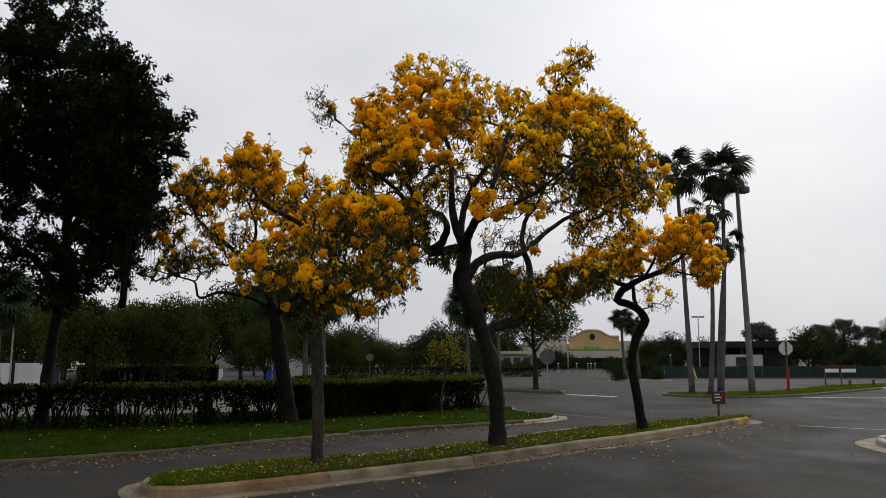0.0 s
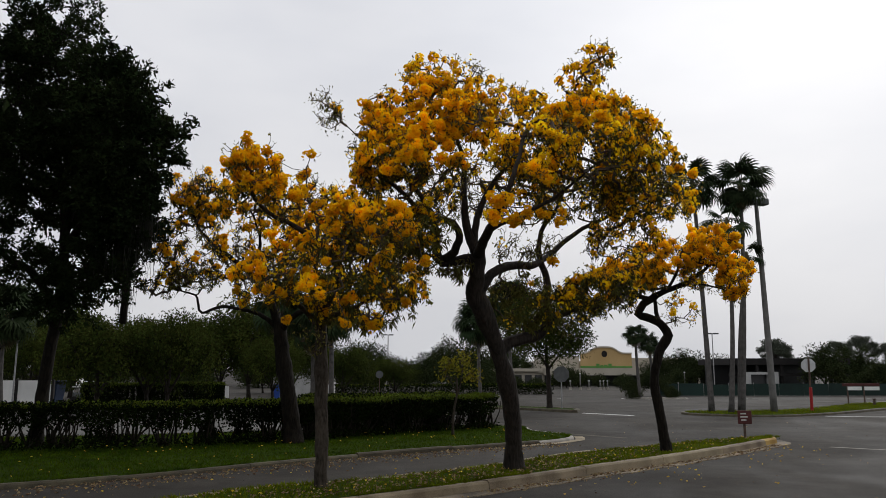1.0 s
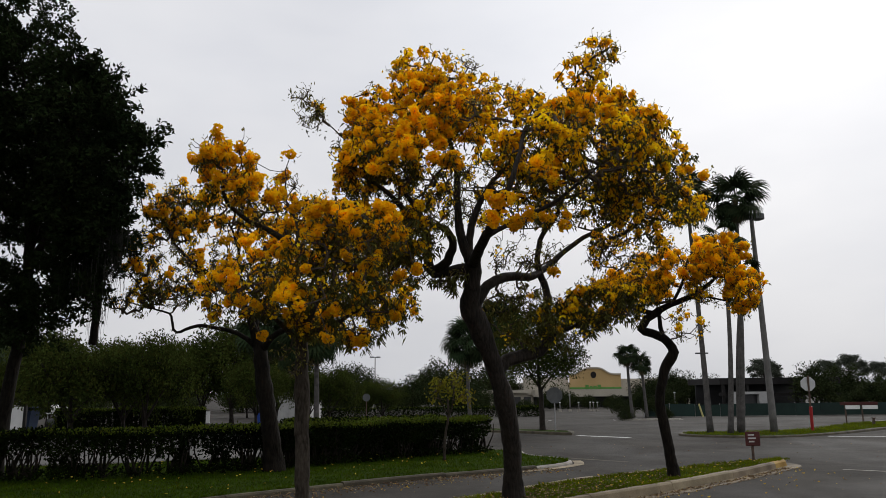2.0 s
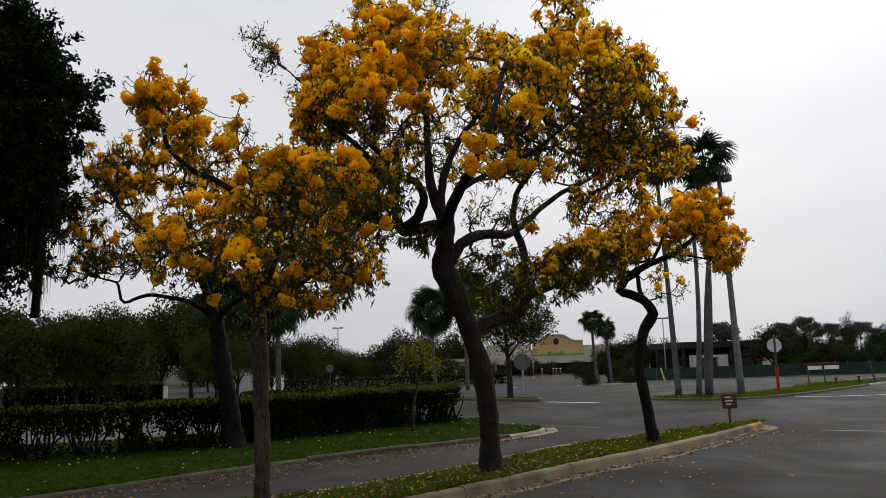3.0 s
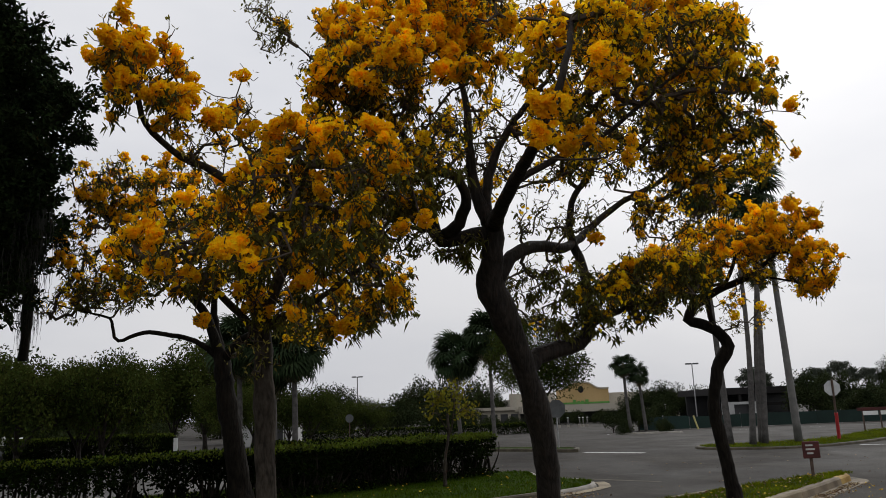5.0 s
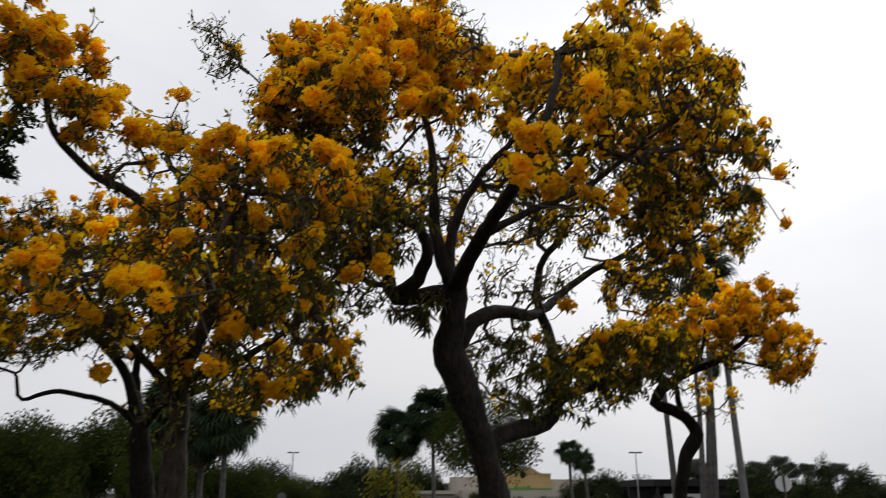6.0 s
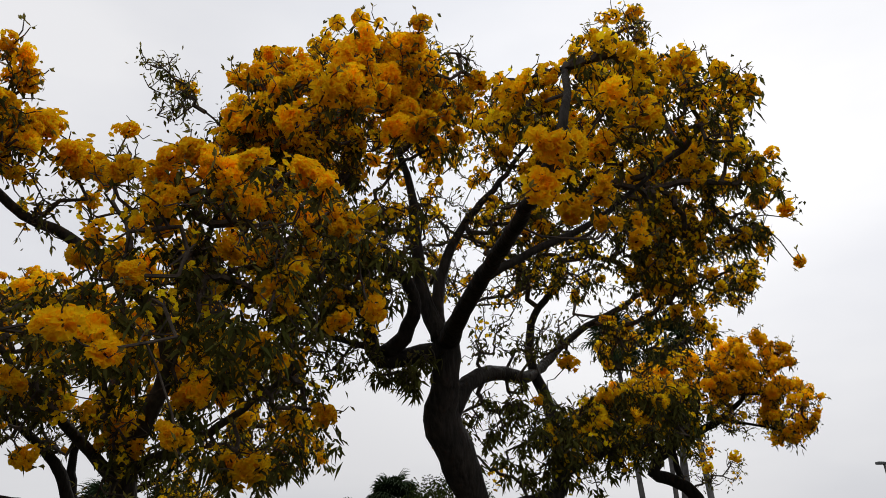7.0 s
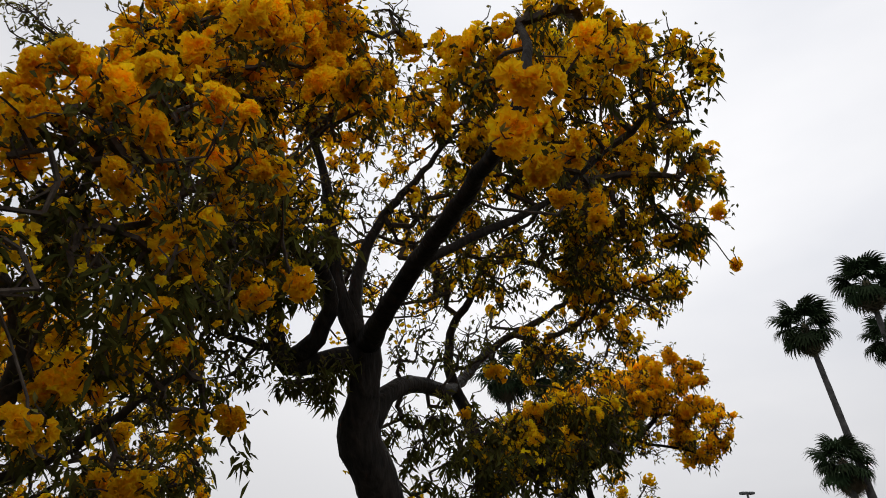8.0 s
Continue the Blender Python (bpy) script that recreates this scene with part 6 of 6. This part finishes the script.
bin_ = thing("collection_box", (-12.3, 54.0, float(ground_z(-12.3, 54))), "tall blue plastic collection box with a rounded top", "bin")
gz = float(ground_z(-12.3, 54))
prof = [(-0.27, 0.0), (0.27, 0.0), (0.27, 0.85)] + [(0.27 * math.cos(a), 0.85 + 0.24 * math.sin(a)) for a in np.linspace(0.3, math.pi - 0.3, 7)] + [(-0.27, 0.85)]
n = len(prof)
v = [(-12.3 + x, 53.75, gz + z) for x, z in prof] + [(-12.3 + x, 54.25, gz + z) for x, z in prof]
solid("body", v, [tuple(range(n)), tuple(range(2 * n - 1, n - 1, -1))] + [(i, i + n, (i + 1) % n + n, (i + 1) % n) for i in range(n)], BLUE, bin_)
box_part("slot", (-12.45, 53.735, gz + 0.78), (-12.15, 53.748, gz + 0.86), DARK, bin_, "dark letter slot")

tub = thing("waste_container", (-23.9, 46.0, float(ground_z(-23.9, 46))), "dull blue waste container behind the panel wall", "container")
gz = float(ground_z(-23.9, 46))
v = [(-24.4, 45.6, gz), (-23.3, 45.6, gz), (-23.3, 46.5, gz), (-24.4, 46.5, gz), (-24.55, 45.5, gz + 1.05), (-23.15, 45.5, gz + 1.05), (-23.15, 46.6, gz + 1.2), (-24.55, 46.6, gz + 1.2)]
solid("body", v, [(0, 3, 2, 1), (4, 5, 6, 7), (0, 1, 5, 4), (1, 2, 6, 5), (2, 3, 7, 6), (3, 0, 4, 7)], BLUE_DULL, tub)
box_part("lid", (-24.6, 45.45, gz + 1.2), (-23.1, 46.65, gz + 1.26), BLUE_DULL, tub, "", 0.015)

cart = thing("utility_cart", (-21.4, 45.0, float(ground_z(-21.4, 45))), "small white utility cart with a boxed rear", "cart")
gz = float(ground_z(-21.4, 45))
box_part("body", (-21.85, 44.7, gz + 0.28), (-20.95, 45.5, gz + 0.62), SIGN_DIM, cart, "", 0.04)
box_part("cargo_box", (-21.32, 44.75, gz + 0.95), (-20.98, 45.45, gz + 1.25), WHITE, cart, "white box", 0.02)
box_part("deck", (-21.9, 44.7, gz + 0.9), (-20.95, 45.5, gz + 0.945), WHITE, cart, "white deck")
box_part("seat", (-21.78, 44.85, gz + 1.0), (-21.5, 45.3, gz + 1.38), WHITE, cart, "", 0.05)
for x in (-21.82, -21.02):
    for y in (44.74, 45.44):
        box_part("leg", (x - 0.02, y, gz + 0.6), (x + 0.02, y + 0.04, gz + 0.9), METAL, cart)
for x in (-21.7, -21.1):
    for y in (44.62, 45.5):
        s = Soup()
        s.tube([(x, y, gz + 0.2), (x, y + 0.08, gz + 0.2)], 0.2, 12)
        s.put("wheel", FRAME_DARK, cart)

pole = thing("slim_pole", (-22.0, 39.0, 0.0), "slim pale metal pole before the panel wall", "pole")
s = Soup()
s.tube([(-22.0, 39.0, -0.03), (-21.98, 39.0, 3.3)], 0.04, 8)
s.put("shaft", METAL, pole)
box_part("cap", (-22.05, 38.95, 3.3), (-21.91, 39.05, 3.36), METAL, pole)

far_sign = thing("road_sign", (-5.8, 60.0, float(ground_z(-5.8, 60))), "pale back of a rounded sign across the lot", "road sign")
s = Soup()
s.tube([(-5.8, 60.02, float(ground_z(-5.8, 60)) - 0.03), (-5.8, 60.02, 1.75)], 0.03, 8)
s.put("post", POST_BROWN, far_sign)
octagon("plate", "pale grey sign back", (-5.8, 59.97, 1.5), 0.55, radians(-90), SIGN_DIM, far_sign)

yard = thing("panel_wall", (-23, 39.5, 0.0), "pale painted panel wall with dark posts at the lot's side", "wall")
for k in range(4):
    x = -27.6 + k * 1.85
    box_part("panel", (x, 39.5, 0.12), (x + 1.68, 39.56, 1.35), WHITE, yard)
    box_part("post", (x + 1.7, 39.46, -0.02), (x + 1.83, 39.6, 1.4), FRAME_DARK, yard)
box_part("kerb", (-27.8, 39.3, -0.02), (-20.2, 39.7, 0.1), KERB_PALE, yard)

post = thing("white_marker", (-12.1, 42.0, 0.0), "short white marker board at the hedge's end", "marker")
box_part("board", (-12.30, 42.0, 0.40), (-12.10, 42.04, 1.0), WHITE, post, "", 0.005)
box_part("stake", (-12.23, 42.05, -0.03), (-12.17, 42.09, 0.9), POST_BROWN, post)

# ---------------------------------------------------------------- road paint, cracks and litter


def strip_mark(name, label, pts, width, mat, lift=0.006, kind="structure"):
    line = curve(pts, 0.5)
    t = unit(np.gradient(line, axis=0))
    nrm = np.stack((t[:, 1], -t[:, 0]), axis=1) * width / 2
    a, b = line + nrm, line - nrm
    v = [(*p, float(ground_z(*p)) + lift) for p in a] + [(*p, float(ground_z(*p)) + lift) for p in b]
    n = len(line)
    ob = solid(name, v, [(i, i + 1, n + i + 1, n + i) for i in range(n - 1)], mat)
    return tagged(ob, label, "road marking", "", kind)


def lot_post(label, x, y, h):
    z = float(ground_z(x, y))
    post = thing("lot_post", (x, y, z), label, "post", "posts before the store")
    s = Soup()
    s.tube([(x, y, z - 0.05), (x, y, z + h * 0.5), (x, y, z + h)], [0.09, 0.085, 0.08], 10)
    s.put("shaft", POLE_GREY, post, "", True)
    box_part("base_block", (x - 0.2, y - 0.2, z - 0.05), (x + 0.2, y + 0.2, z + 0.35), KERB_PALE, post, "", 0.02)
    box_part("cap", (x - 0.12, y - 0.12, z + h - 0.02), (x + 0.12, y + 0.12, z + h + 0.08), WHITE, post, "pale square cap", 0.01)


for x, h in ((17.4, 1.3), (18.9, 2.4), (20.2, 1.3), (21.9, 1.3), (22.4, 1.3), (23.0, 1.3), (34.6, 2.6)):
    lot_post("tall pale post before the store" if h > 2 else "short pale post before the store", x, 118, h)

for x, y in ((21.4, 40.8), (23.2, 41.8), (30.3, 49.4)):
    z = float(ground_z(x, y)) + 0.06
    stub = thing("kerb_post", (x, y, z), "short dark timber post on the grass island", "post", "posts along the grass island")
    s = Soup()
    s.tube([(x, y, z - 0.1), (x, y, z + 0.18), (x + 0.01, y, z + 0.34)], [0.07, 0.068, 0.065], 8)
    s.put("shaft", POST_BROWN, stub)
    box_part("cap", (x - 0.07, y - 0.08, z + 0.335), (x + 0.09, y + 0.08, z + 0.37), POST_BROWN, stub, "", 0.01)

strip_mark("road_marking", "worn white stop line across the side road", [(5.6, 35.1), (7.4, 33.3)], 0.35, LINE)
strip_mark("road_marking", "worn white lane line on the cross street", [(15.2, 33.0), (18.5, 32.6), (26, 34.5)], 0.22, LINE)
strip_mark("road_marking", "faint pale seam across the drive", [(9.3, 20.4), (11.5, 19.0), (16, 16.8)], 0.10, KERB_PALE)
strip_mark("road_marking", "dark kerb joint where the drive meets the street", [(3.4, 24.2), (4.8, 22.8)], 0.16, KERB_OLD)
for k in range(7):
    x = 9 + k * 6.0
    strip_mark("road_marking", "thin worn parking bay line", [(x, 70), (x + 1.5, 78)], 0.14, LINE)

strip_mark("gutter_apron", "pale concrete gutter apron round the lawn's tip", [(1.5, 20.35), (2.6, 21.2), (3.4, 22.2), (3.5, 23.3)], 0.26, CONCRETE, 0.012)

lr = np.random.default_rng(8)


def along(line, count, spread, rnd, a=0.0, b=1.0, shift=0.0):
    """Random places beside a line, thick near it and thinning outwards to its right."""
    i = rnd.integers(int(a * len(line)), max(int(b * len(line)), 1), count) % len(line)
    t = unit(np.roll(line, -1, axis=0) - line)[i]
    d = shift + np.abs(rnd.normal(size=count)) * spread
    return line[i] + t * rnd.uniform(-0.2, 0.2, count)[:, None] + np.stack((t[:, 1], -t[:, 0]), axis=1) * d[:, None]


front = curve(ISLAND_FRONT, 0.2)
lawn_edge = curve(LAWN_FRONT[1:8], 0.2)
litter("dry_leaf_litter", "dry tan leaves gathered in the gutter", along(front, 1800, 0.13, lr, 0.32, 1.0, shift=0.10), 0.05, LITTER, lr)
litter("dry_leaf_litter", "dry pale leaves along the lawn's kerb", along(lawn_edge, 2200, 0.5, lr, shift=0.03), 0.06, LITTER, lr)
litter("fallen_petals", "fallen yellow flowers on the asphalt", along(front, 110, 0.9, lr, shift=0.3), 0.05, PETAL_FALLEN, lr)
litter("fallen_petals", "fallen yellow flowers on the drive", along(lawn_edge, 110, 1.0, lr, shift=0.1), 0.05, PETAL_FALLEN, lr)
p = np.column_stack((lr.uniform(-5, 8.5, 16000), lr.uniform(10, 22, 16000)))
p = p[inside(strip_in, p)]
wgt = np.exp(-((p[:, 0] - 0.3) / 3.0) ** 2)
p = p[lr.random(len(p)) < 0.9 * wgt + 0.12][:2600]
litter("dry_leaf_litter", "dry leaves lying in the strip's grass", p, 0.06, LITTER, lr, 0.17)
p2 = np.column_stack((lr.uniform(-5, 8.5, 1500), lr.uniform(10, 22, 1500)))
litter("fallen_petals", "fallen yellow flowers in the grass", p2[inside(strip_in, p2)][:110], 0.055, PETAL_FALLEN, lr, 0.18)
p3 = np.column_stack((lr.uniform(-9, 3, 1800), lr.uniform(13, 25, 1800)))
litter("fallen_petals", "yellow flowers scattered on the lawn", p3[inside(lawn_in, p3)][:130], 0.055, PETAL_FALLEN, lr, 0.16)

p4 = np.column_stack((lr.uniform(-6, 14, 900), lr.uniform(7, 30, 900)))
p4 = p4[~inside(strip_line, p4) & ~inside(lawn_line, p4) & ~inside(corner_line, p4)]
litter("dry_leaf_litter", "small dry leaves strewn over the drive", p4[:260], 0.045, LITTER, lr)
litter("dark_debris", "dark crumbs and twigs strewn over the asphalt", p4[260:360], 0.03, BARK_DARK, lr, 0.008)
